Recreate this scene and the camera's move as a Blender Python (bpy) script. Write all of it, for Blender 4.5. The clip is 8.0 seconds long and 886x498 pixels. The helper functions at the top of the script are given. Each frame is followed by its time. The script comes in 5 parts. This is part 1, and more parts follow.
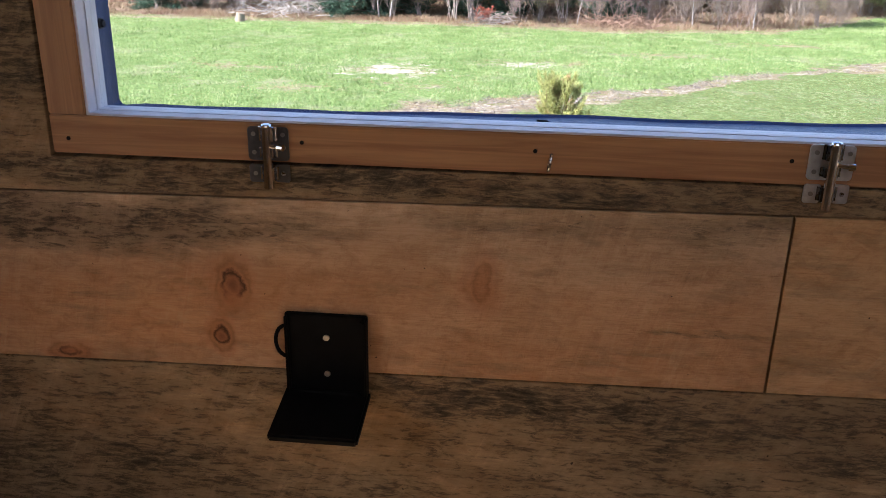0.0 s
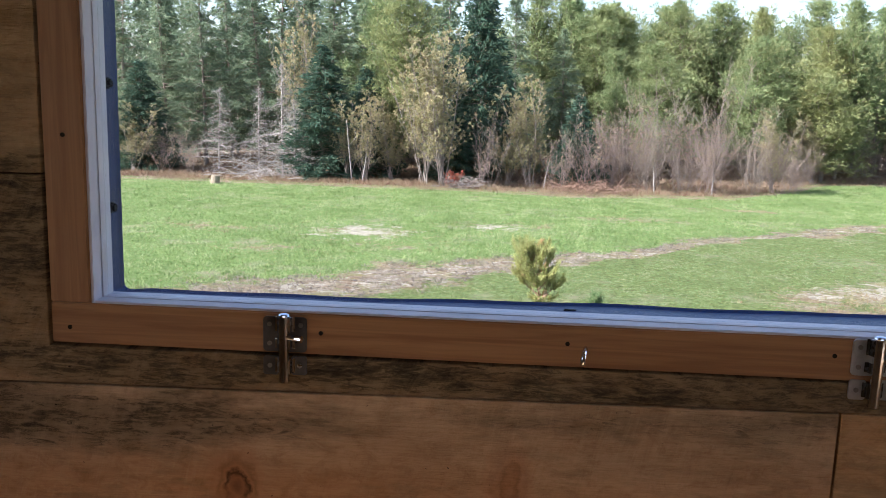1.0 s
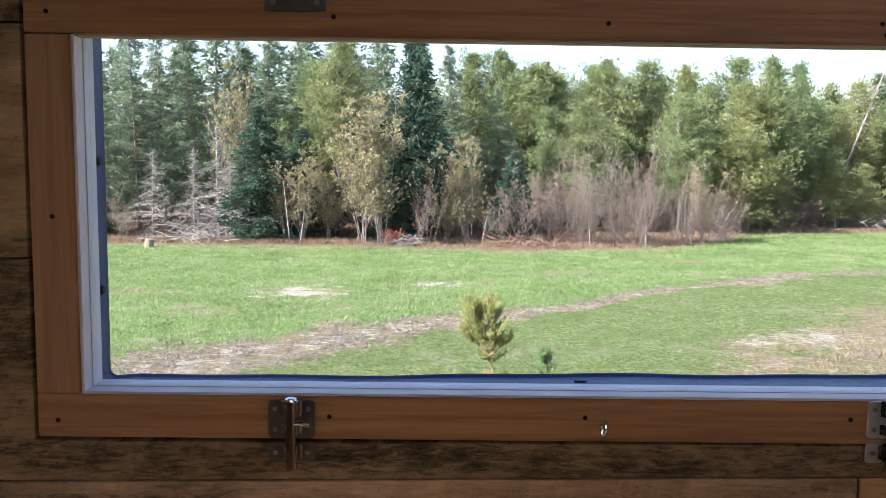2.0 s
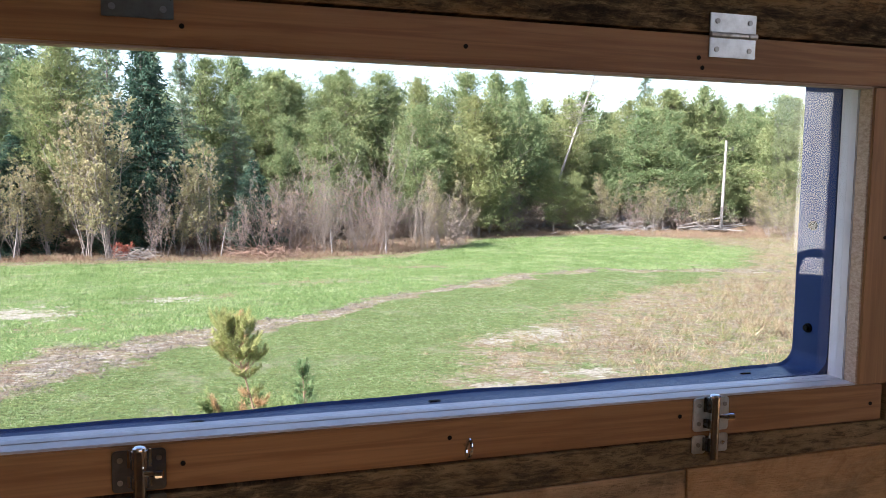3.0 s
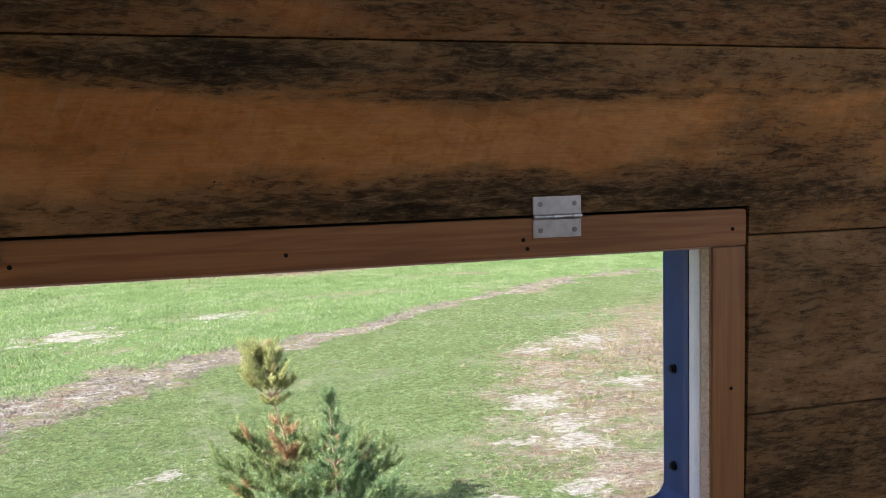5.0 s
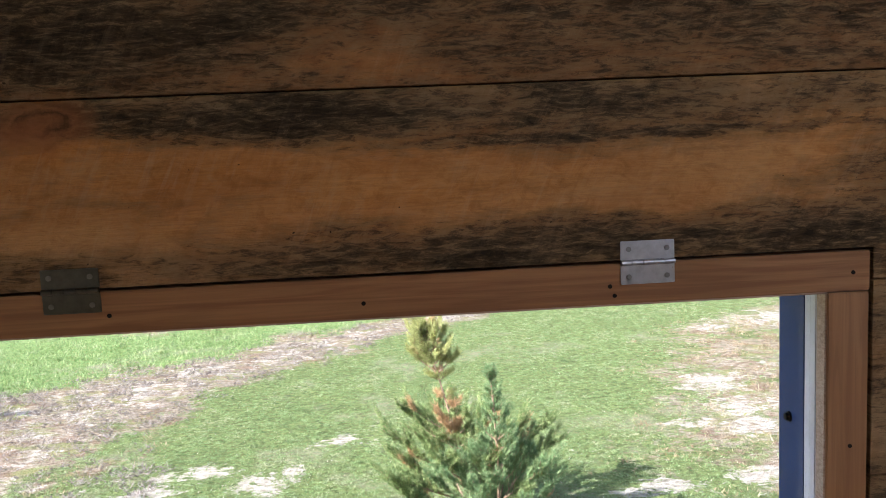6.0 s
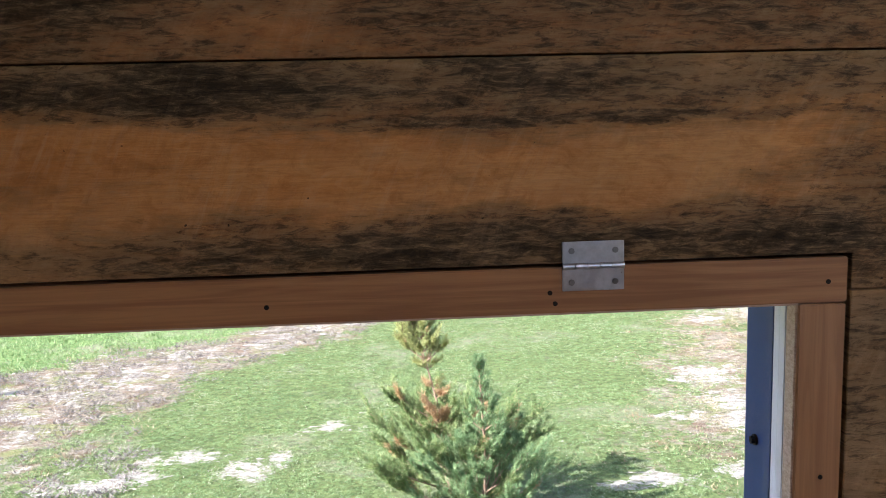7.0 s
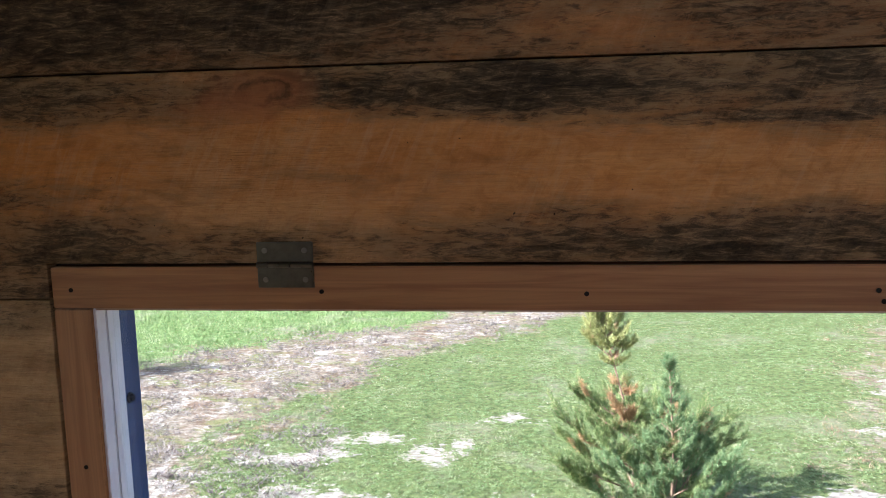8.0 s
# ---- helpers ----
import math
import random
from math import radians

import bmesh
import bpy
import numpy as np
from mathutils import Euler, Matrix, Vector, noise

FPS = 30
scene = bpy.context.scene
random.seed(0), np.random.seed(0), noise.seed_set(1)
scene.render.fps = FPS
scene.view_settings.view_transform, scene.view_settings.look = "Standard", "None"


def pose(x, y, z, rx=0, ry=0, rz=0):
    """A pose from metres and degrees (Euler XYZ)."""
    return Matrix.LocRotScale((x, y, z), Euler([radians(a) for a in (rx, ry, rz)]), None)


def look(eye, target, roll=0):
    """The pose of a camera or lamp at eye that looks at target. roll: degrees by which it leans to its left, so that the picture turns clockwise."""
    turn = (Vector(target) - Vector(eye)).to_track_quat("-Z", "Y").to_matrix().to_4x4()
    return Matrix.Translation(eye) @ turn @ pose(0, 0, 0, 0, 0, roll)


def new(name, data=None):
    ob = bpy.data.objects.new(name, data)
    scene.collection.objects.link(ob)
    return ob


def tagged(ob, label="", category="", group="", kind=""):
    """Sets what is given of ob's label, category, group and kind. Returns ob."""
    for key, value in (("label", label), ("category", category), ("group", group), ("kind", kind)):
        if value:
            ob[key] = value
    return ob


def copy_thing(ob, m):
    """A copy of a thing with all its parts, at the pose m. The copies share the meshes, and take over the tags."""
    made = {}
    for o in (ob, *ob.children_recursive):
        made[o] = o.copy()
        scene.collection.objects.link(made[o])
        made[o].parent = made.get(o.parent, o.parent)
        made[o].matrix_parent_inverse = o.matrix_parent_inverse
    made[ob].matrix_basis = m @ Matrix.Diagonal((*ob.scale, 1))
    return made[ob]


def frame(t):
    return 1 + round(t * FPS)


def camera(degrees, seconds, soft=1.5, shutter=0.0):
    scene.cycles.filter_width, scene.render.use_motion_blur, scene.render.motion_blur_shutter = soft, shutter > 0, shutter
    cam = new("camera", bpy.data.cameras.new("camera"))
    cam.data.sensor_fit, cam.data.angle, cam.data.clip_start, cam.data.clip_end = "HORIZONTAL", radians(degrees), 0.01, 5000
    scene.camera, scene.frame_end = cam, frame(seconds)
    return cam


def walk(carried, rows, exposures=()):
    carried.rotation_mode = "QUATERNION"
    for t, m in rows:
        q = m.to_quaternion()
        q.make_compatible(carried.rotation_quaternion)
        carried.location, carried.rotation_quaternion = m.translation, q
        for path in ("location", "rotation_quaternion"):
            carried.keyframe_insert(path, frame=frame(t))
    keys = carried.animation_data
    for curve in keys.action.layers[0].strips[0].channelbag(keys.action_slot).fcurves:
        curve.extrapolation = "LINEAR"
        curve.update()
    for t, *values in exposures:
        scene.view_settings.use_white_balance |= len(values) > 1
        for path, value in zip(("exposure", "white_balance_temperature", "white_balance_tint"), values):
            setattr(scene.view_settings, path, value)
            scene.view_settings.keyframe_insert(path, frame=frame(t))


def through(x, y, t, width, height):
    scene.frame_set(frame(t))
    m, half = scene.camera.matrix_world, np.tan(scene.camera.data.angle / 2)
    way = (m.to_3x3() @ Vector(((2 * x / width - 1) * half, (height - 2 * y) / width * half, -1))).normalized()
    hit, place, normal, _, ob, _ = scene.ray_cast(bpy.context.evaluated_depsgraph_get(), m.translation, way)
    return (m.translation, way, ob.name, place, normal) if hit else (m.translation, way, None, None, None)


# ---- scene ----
cam = camera(55.1, 8.0, soft=0.7)

PATH = [
    (0, (0.779, -1.305, 4.466), (0.605, 0.558, 3.758), 1.1),
    (0.5, (0.697, -1.248, 4.446), (0.559, 0.674, 3.911), 1.9),
    (1, (0.682, -1.234, 4.496), (0.565, 0.731, 4.148), 1.8),
    (1.2, (0.67, -1.231, 4.516), (0.565, 0.747, 4.242), 1.5),
    (2.3, (0.506, -1.183, 4.515), (0.721, 0.795, 4.308), 0.1),
    (2.5, (0.454, -1.167, 4.516), (0.873, 0.778, 4.308), 0.3),
    (3, (0.407, -1.144, 4.53), (1.032, 0.747, 4.346), 0.8),
    (3.5, (0.416, -1.149, 4.536), (1.055, 0.738, 4.355), 0.5),
    (4, (0.443, -1.176, 4.549), (1.116, 0.699, 4.369), 0.3),
    (4.5, (0.496, -1.233, 4.626), (1.176, 0.639, 4.44), -0.1),
    (5, (0.711, -1.298, 4.824), (1.229, 0.625, 4.642), -1.6),
    (5.2, (0.802, -1.3, 4.861), (1.17, 0.656, 4.667), -2.2),
    (6.3, (0.889, -1.261, 4.945), (0.993, 0.719, 4.687), -2.6),
    (6.5, (0.921, -1.224, 4.931), (1.057, 0.754, 4.663), -2.2),
    (7, (0.989, -1.126, 4.931), (1.1, 0.852, 4.656), -1.6),
    (7.5, (0.883, -1.137, 4.93), (0.615, 0.826, 4.654), -2.3),
    (8, (0.791, -1.179, 4.935), (0.496, 0.78, 4.658), -1.6),
]
EXPOSURES = [(0, 2.32, 6050, 14), (0.5, 2.38, 6050, 14), (1, 1.88, 6100, 13), (2.5, 1.97, 6100, 14), (4.5, 1.97, 6100, 13), (5, 1.96, 6150, 13), (6.5, 2.46, 5950, 14), (8, 2.38, 5750, 14)]
walk(cam, [(t, look(eye, target, roll)) for t, eye, target, roll in PATH], EXPOSURES)

# ---- light ----
world = bpy.data.worlds.new("sky")
scene.world = world
world.use_nodes = True
wnt = world.node_tree
sky = wnt.nodes.new("ShaderNodeTexSky")
sky.sky_type = "NISHITA"
sky.sun_disc = False
sky.sun_elevation = radians(40)
sky.sun_rotation = radians(246.6)
sky.dust_density = 2.5
wnt.links.new(sky.outputs[0], wnt.nodes["Background"].inputs[0])
wnt.nodes["Background"].inputs[1].default_value = 0.12

sun_data = bpy.data.lights.new("sun", "SUN")
sun_data.energy, sun_data.angle, sun_data.color = 4.6, radians(0.5), (1.0, 0.965, 0.92)
sun = new("sun", sun_data)
sun.matrix_world = look((-30, -13.5, 30), (0, -0.5, 4.0))


def opening_fill(name, eye, target, width, height, watts, colour):
    """A fill lamp in an opening added behind the camera, standing in for daylight."""
    data = bpy.data.lights.new(name, "AREA")
    data.shape, data.size, data.size_y = "RECTANGLE", width, height
    data.energy, data.color = watts, colour
    lamp = new(name, data)
    lamp.matrix_world = look(eye, target)
    return lamp


opening_fill("west_opening_fill", (-1.06, -1.35, 4.6), (0.6, -0.5, 4.3), 0.75, 0.8, 0.03, (0.94, 0.97, 1.0))
opening_fill("high_slot_fill", (1.74, -1.97, 5.47), (1.3, -0.3, 4.2), 2.2, 0.32, 0.78, (1.0, 0.97, 0.93))


# ---- materials ----
class Nodes:
    """A short way to write node trees."""

    def __init__(self, name):
        self.m = bpy.data.materials.new(name)
        self.m.use_nodes = True
        self.t = self.m.node_tree
        self.b = self.t.nodes["Principled BSDF"]
        self.out = self.t.nodes["Material Output"]

    def put(self, socket, value):
        if isinstance(value, bpy.types.NodeSocket):
            self.t.links.new(value, socket)
        elif value is not None:
            if isinstance(value, tuple) and len(value) == 3 and len(socket.default_value) == 4:
                value = (*value, 1)
            socket.default_value = value

    def coords(self, scale=(1, 1, 1), turn=(0, 0, 0), shift=(0, 0, 0), kind="Object"):
        c = self.t.nodes.new("ShaderNodeTexCoord")
        m = self.t.nodes.new("ShaderNodeMapping")
        self.t.links.new(c.outputs[kind], m.inputs[0])
        m.inputs["Scale"].default_value, m.inputs["Location"].default_value = scale, shift
        m.inputs["Rotation"].default_value = [radians(a) for a in turn]
        return m.outputs[0]

    def turned(self, turn, scale, shift=(0, 0, 0)):
        """Coordinates turned first and stretched after."""
        m = self.t.nodes.new("ShaderNodeMapping")
        self.t.links.new(self.coords(turn=turn, shift=shift), m.inputs[0])
        m.inputs["Scale"].default_value = scale
        return m.outputs[0]

    def noise(self, vector, scale=5, detail=4, rough=0.55, distort=0.0):
        n = self.t.nodes.new("ShaderNodeTexNoise")
        self.put(n.inputs["Vector"], vector)
        for key, v in (("Scale", scale), ("Detail", detail), ("Roughness", rough), ("Distortion", distort)):
            n.inputs[key].default_value = v
        return n.outputs[0]

    def math(self, op, a, b=0.0, c=0.0, clamp=False):
        n = self.t.nodes.new("ShaderNodeMath")
        n.operation, n.use_clamp = op, clamp
        for i, v in enumerate((a, b, c)):
            self.put(n.inputs[i], v)
        return n.outputs[0]

    def ramp(self, value, stops):
        n = self.t.nodes.new("ShaderNodeValToRGB")
        e = n.color_ramp.elements
        while len(e) < len(stops):
            e.new(0.5)
        for el, (p, v) in zip(e, stops):
            el.position = p
            el.color = (v, v, v, 1) if isinstance(v, (int, float)) else (*v, 1)
        self.put(n.inputs[0], value)
        return n.outputs[0]

    def mix(self, fac, a, b, mode="MIX"):
        n = self.t.nodes.new("ShaderNodeMix")
        n.data_type, n.blend_type = "RGBA", mode
        self.put(n.inputs[0], fac)
        self.put(n.inputs[6], a)
        self.put(n.inputs[7], b)
        return n.outputs[2]

    def axis(self, vector, i):
        n = self.t.nodes.new("ShaderNodeSeparateXYZ")
        self.put(n.inputs[0], vector)
        return n.outputs[i]

    def span(self, value, a, b, c=0.0, d=1.0):
        n = self.t.nodes.new("ShaderNodeMapRange")
        for i, v in enumerate((value, a, b, c, d)):
            self.put(n.inputs[i], v)
        return n.outputs[0]

    def bump(self, height, strength=0.3, distance=0.002):
        n = self.t.nodes.new("ShaderNodeBump")
        n.inputs["Strength"].default_value, n.inputs["Distance"].default_value = strength, distance
        self.put(n.inputs["Height"], height)
        self.t.links.new(n.outputs[0], self.b.inputs["Normal"])

    def island(self):
        return self.t.nodes.new("ShaderNodeNewGeometry").outputs["Random Per Island"]

    def object_random(self):
        return self.t.nodes.new("ShaderNodeObjectInfo").outputs["Random"]

    def attribute(self, name, i):
        n = self.t.nodes.new("ShaderNodeAttribute")
        n.attribute_name = name
        s = self.t.nodes.new("ShaderNodeSeparateColor")
        self.t.links.new(n.outputs["Color"], s.inputs[0])
        return s.outputs[i]

    def done(self, colour, rough=0.7, metal=0.0, specular=None):
        self.put(self.b.inputs["Base Color"], colour)
        self.put(self.b.inputs["Roughness"], rough)
        self.put(self.b.inputs["Metallic"], metal)
        if specular is not None:
            self.b.inputs["Specular IOR Level"].default_value = specular
        return self.m


def plank_material(name, z0, z1, stain, orange, seed, knots=(), tan=(0.42, 0.30, 0.175), warm=(0.47, 0.245, 0.095), saw_lean=24, clouds=(), glows=()):
    """Rough-sawn pine with blue stain. stain and orange: stops across the board's width, from its lower to its upper edge.
    clouds, glows: (x, z, half length, half height, amount) of single stains and of single patches of orange heartwood."""
    n = Nodes(name)
    flat = n.coords()
    along, up = n.axis(flat, 0), n.axis(flat, 2)
    v = n.span(up, z0, z1)
    # edges of the bands wander along the board
    wander = n.noise(n.coords((1.3, 1, 3), shift=(seed, 0, seed)), 1.6, 4)
    v2 = n.math("ADD", v, n.math("MULTIPLY", n.math("SUBTRACT", wander, 0.5), 0.42))
    ragged = n.noise(n.coords((6, 1, 22), shift=(seed, 0, seed * 2)), 1.8, 5, 0.6)
    ragged = n.math("SUBTRACT", ragged, 0.5)
    along2 = n.math("ADD", along, n.math("MULTIPLY", ragged, 0.22))
    up2 = n.math("ADD", up, n.math("MULTIPLY", n.math("ADD", ragged, n.math("SUBTRACT", wander, 0.5)), 0.035))

    def spot(x, z, rx, rz, amount):
        dx = n.math("DIVIDE", n.math("SUBTRACT", along2, x), rx)
        dz = n.math("DIVIDE", n.math("SUBTRACT", up2, z), rz)
        d = n.math("ADD", n.math("MULTIPLY", dx, dx), n.math("MULTIPLY", dz, dz))
        return n.span(d, 2.4, 0.0, 0.0, amount)
    dens = n.ramp(v2, stain)
    for c in clouds:
        dens = n.math("ADD", dens, spot(*c))
    dens = n.math("MAXIMUM", dens, 0.0)
    blot = n.noise(n.coords((2.4, 1, 7), shift=(seed, 0, seed * 3)), 2.4, 6, 0.62, 0.3)
    streak = n.noise(n.coords((5.0, 1, 24), shift=(seed * 2, 0, seed)), 2.4, 8, 0.72, 0.6)
    fleck = n.noise(n.coords((9, 1, 40), shift=(seed * 3, 0, seed)), 2.8, 9, 0.76, 0.6)
    grain = n.noise(n.coords((2.5, 1, 60), shift=(seed, 0, 0)), 5, 6, 0.65, 0.8)
    mottle = n.noise(n.coords((11, 1, 20), shift=(seed, 0, seed)), 2.2, 7, 0.72, 0.8)
    # heartwood and grain
    warm_fac = n.ramp(v2, orange)
    for g in glows:
        warm_fac = n.math("ADD", warm_fac, spot(*g))
    warm_fac = n.math("MULTIPLY", warm_fac, n.ramp(n.noise(n.coords((0.9, 1, 3), shift=(seed * 5, 0, 1)), 2.4, 4), [(0.32, 0.65), (0.66, 1.0)]), clamp=True)
    base = n.mix(warm_fac, tan, warm)
    base = n.mix(n.ramp(mottle, [(0.34, 0.55), (0.52, 0.0)]), base, n.mix(1.0, base, (0.60, 0.50, 0.42), "MULTIPLY"))
    base = n.mix(n.ramp(mottle, [(0.54, 0.0), (0.72, 0.35)]), base, (0.64, 0.43, 0.24))
    base = n.mix(n.ramp(n.noise(n.coords((1.1, 1, 3.4), shift=(seed * 4, 0, seed)), 2.6, 6, 0.68, 0.5), [(0.40, 0.0), (0.66, 0.7)]), base, n.mix(1.0, base, (0.68, 0.56, 0.46), "MULTIPLY"))
    base = n.mix(n.ramp(grain, [(0.30, 0.30), (0.60, 0.0)]), base, (0.25, 0.135, 0.06))
    fibre = n.noise(n.coords((9, 1, 110), shift=(seed, 0, seed * 2)), 3.4, 6, 0.78, 0.6)
    base = n.mix(n.ramp(fibre, [(0.34, 0.16), (0.50, 0.0)]), base, (0.23, 0.12, 0.05))
    # grey-olive bloom in soft clouds, then the dark flecks in it
    g = n.math("ADD", dens, n.math("ADD", n.math("MULTIPLY", n.math("SUBTRACT", blot, 0.5), 1.3), n.math("MULTIPLY", n.math("SUBTRACT", streak, 0.5), 1.1)))
    bloom = n.ramp(g, [(0.08, 0.0), (0.42, 0.55), (0.90, 0.85)])
    colour = n.mix(bloom, base, n.mix(n.ramp(streak, [(0.38, 0.0), (0.62, 1.0)]), (0.045, 0.036, 0.024), (0.20, 0.146, 0.082)))
    f = n.math("ADD", n.math("MULTIPLY", dens, 0.60), n.math("ADD", n.math("MULTIPLY", n.math("SUBTRACT", fleck, 0.5), 3.0), n.math("MULTIPLY", n.math("SUBTRACT", blot, 0.5), 1.3)))
    fleck_fac = n.math("MULTIPLY", n.ramp(f, [(0.26, 0.0), (0.55, 0.56), (0.95, 0.92)]), n.ramp(dens, [(0.06, 0.0), (0.40, 1.0)]))
    colour = n.mix(fleck_fac, colour, (0.018, 0.016, 0.014))
    # pale hair lines
    colour = n.mix(n.math("MULTIPLY", n.ramp(fleck, [(0.34, 1.0), (0.44, 0.0)]), n.math("MULTIPLY", bloom, 0.3)), colour, (0.36, 0.26, 0.15))
    # saw marks lean across the board
    saw = n.noise(n.turned((0, -saw_lean, 0), (34, 1, 4.0), (seed, 0, 0)), 1.6, 7, 0.74, 0.8)
    saw_where = n.ramp(n.noise(n.coords((1.6, 1, 2), shift=(0, 0, seed * 7)), 2.6, 3), [(0.42, 0.2), (0.66, 0.75)])
    saw_light = n.math("MULTIPLY", saw_where, n.span(bloom, 0.2, 0.9, 1.0, 0.25))
    colour = n.mix(n.math("MULTIPLY", n.ramp(saw, [(0.50, 0.0), (0.74, 0.55)]), saw_light), colour, (0.60, 0.42, 0.25))
    colour = n.mix(n.math("MULTIPLY", n.ramp(saw, [(0.24, 0.5), (0.46, 0.0)]), saw_where), colour, (0.13, 0.078, 0.04))
    # worm holes and pits
    pits = n.noise(n.coords((1, 1, 1), shift=(seed, 0, 0)), 95, 1, 0.5)
    colour = n.mix(n.ramp(pits, [(0.77, 0.0), (0.80, 0.85)]), colour, (0.02, 0.016, 0.012))
    for kx, kz, wide, tall, dark in knots:
        dx = n.math("DIVIDE", n.math("SUBTRACT", along, kx), wide)
        dz = n.math("DIVIDE", n.math("SUBTRACT", up, kz), tall)
        d = n.math("SQRT", n.math("ADD", n.math("MULTIPLY", dx, dx), n.math("MULTIPLY", dz, dz)))
        d = n.math("ADD", d, n.math("MULTIPLY", n.math("SUBTRACT", n.noise(n.coords((9, 1, 9), shift=(kx, 0, kz)), 2, 5, 0.65), 0.5), 1.0))
        colour = n.mix(n.ramp(d, [(0.25, 0.55 + 0.5 * max(0.0, dark - 0.2)), (1.0, 0.0)]), colour, (0.42, 0.17, 0.07))
        ring = n.math("MULTIPLY", n.ramp(d, [(0.0, 0.6), (0.2, 0.3), (0.34, 0.95), (0.46, 0.1), (0.60, 0.35), (0.75, 0.0)]), dark)
        ring = n.math("MULTIPLY", ring, n.ramp(n.noise(n.coords((1, 1, 1), shift=(kz * 5, 0, kx * 7)), 14, 2), [(0.32, 0.15), (0.50, 1.0)]))
        colour = n.mix(ring, colour, (0.03, 0.018, 0.012))
    n.bump(n.math("ADD", n.math("MULTIPLY", saw, 0.9), n.math("ADD", grain, n.math("MULTIPLY", fibre, 0.7))), 0.9, 0.0025)
    return n.done(colour, 0.9, specular=0.06)


def trim_material():
    """Smooth reddish pine, along the piece's own length (local x)."""
    n = Nodes("trim_pine")
    ring = n.noise(n.coords((1.1, 8, 26)), 3.2, 4, 0.55, 0.8)
    fine = n.noise(n.coords((4, 60, 190)), 3, 3, 0.6)
    r = n.object_random()
    c = n.mix(n.ramp(ring, [(0.38, 0.0), (0.62, 1.0)]), (0.35, 0.173, 0.068), (0.225, 0.102, 0.039))
    c = n.mix(n.math("MULTIPLY", fine, 0.3), c, (0.165, 0.080, 0.035))
    c = n.mix(n.math("MULTIPLY", r, 0.25), c, (0.38, 0.235, 0.13))
    n.bump(fine, 0.25, 0.0008)
    return n.done(c, 0.55, specular=0.35)


def bare_edge_material():
    n = Nodes("weathered_pine_edge")
    g = n.noise(n.coords((2, 30, 60)), 4, 5, 0.6, 0.4)
    c = n.mix(n.ramp(g, [(0.35, 0.0), (0.7, 1.0)]), (0.48, 0.36, 0.28), (0.27, 0.18, 0.13))
    n.bump(g, 0.3, 0.001)
    return n.done(c, 0.7)


def paint_material(name, colour, other, rough=0.45, scale=14, specular=0.5):
    n = Nodes(name)
    a = n.noise(n.coords(), scale, 5, 0.6)
    b = n.noise(n.coords(), scale * 9, 3, 0.6)
    c = n.mix(n.ramp(a, [(0.42, 0.0), (0.75, 1.0)]), colour, other)
    n.bump(b, 0.12, 0.0006)
    return n.done(c, n.span(b, 0.2, 0.8, rough - 0.08, rough + 0.12), specular=specular)


def metal_material(name, colour, rough):
    n = Nodes(name)
    a = n.noise(n.coords(), 60, 4, 0.6)
    c = n.mix(n.ramp(a, [(0.4, 0.0), (0.75, 0.55)]), colour, tuple(v * 0.55 for v in colour))
    return n.done(c, n.span(a, 0.25, 0.75, rough * 0.7, rough * 1.5), 1.0)


def pane_material():
    """Clear acrylic: light goes straight through, and the gloss grows towards grazing angles."""
    n = Nodes("acrylic_pane")
    clear = n.t.nodes.new("ShaderNodeBsdfTransparent")
    clear.inputs[0].default_value = (0.985, 0.99, 0.995, 1)
    gloss = n.t.nodes.new("ShaderNodeBsdfGlossy")
    gloss.inputs["Roughness"].default_value = 0.01
    facing = n.t.nodes.new("ShaderNodeLayerWeight")
    facing.inputs["Blend"].default_value = 0.5
    fac = n.math("ADD", n.math("MULTIPLY", n.math("POWER", facing.outputs["Facing"], 5.0), 0.95), 0.05)
    mix = n.t.nodes.new("ShaderNodeMixShader")
    n.t.links.new(fac, mix.inputs[0])
    n.t.links.new(clear.outputs[0], mix.inputs[1])
    n.t.links.new(gloss.outputs[0], mix.inputs[2])
    n.t.links.new(mix.outputs[0], n.out.inputs[0])
    return n.m


def leaf_material(name, a, b, c, rough=0.6, through=0.25, other=None, patch_scale=0.9):
    """Leaves or needles: three colours spread over the pieces, with light coming through."""
    n = Nodes(name)
    col = n.ramp(n.island(), [(0.0, a), (0.5, b), (1.0, c)])
    col = n.mix(n.math("MULTIPLY", n.object_random(), 0.75 if other else 0.4), col, other if other else b)
    patch = n.noise(n.coords(), patch_scale, 4, 0.6)
    col = n.mix(n.ramp(patch, [(0.36, 0.6), (0.60, 0.0)]), col, tuple(v * 0.8 for v in a))
    n.done(col, rough, specular=0.04)
    tr = n.t.nodes.new("ShaderNodeBsdfTranslucent")
    n.t.links.new(col, tr.inputs[0])
    mix = n.t.nodes.new("ShaderNodeMixShader")
    mix.inputs[0].default_value = through
    n.t.links.new(n.b.outputs[0], mix.inputs[1])
    n.t.links.new(tr.outputs[0], mix.inputs[2])
    n.t.links.new(mix.outputs[0], n.out.inputs[0])
    return n.m


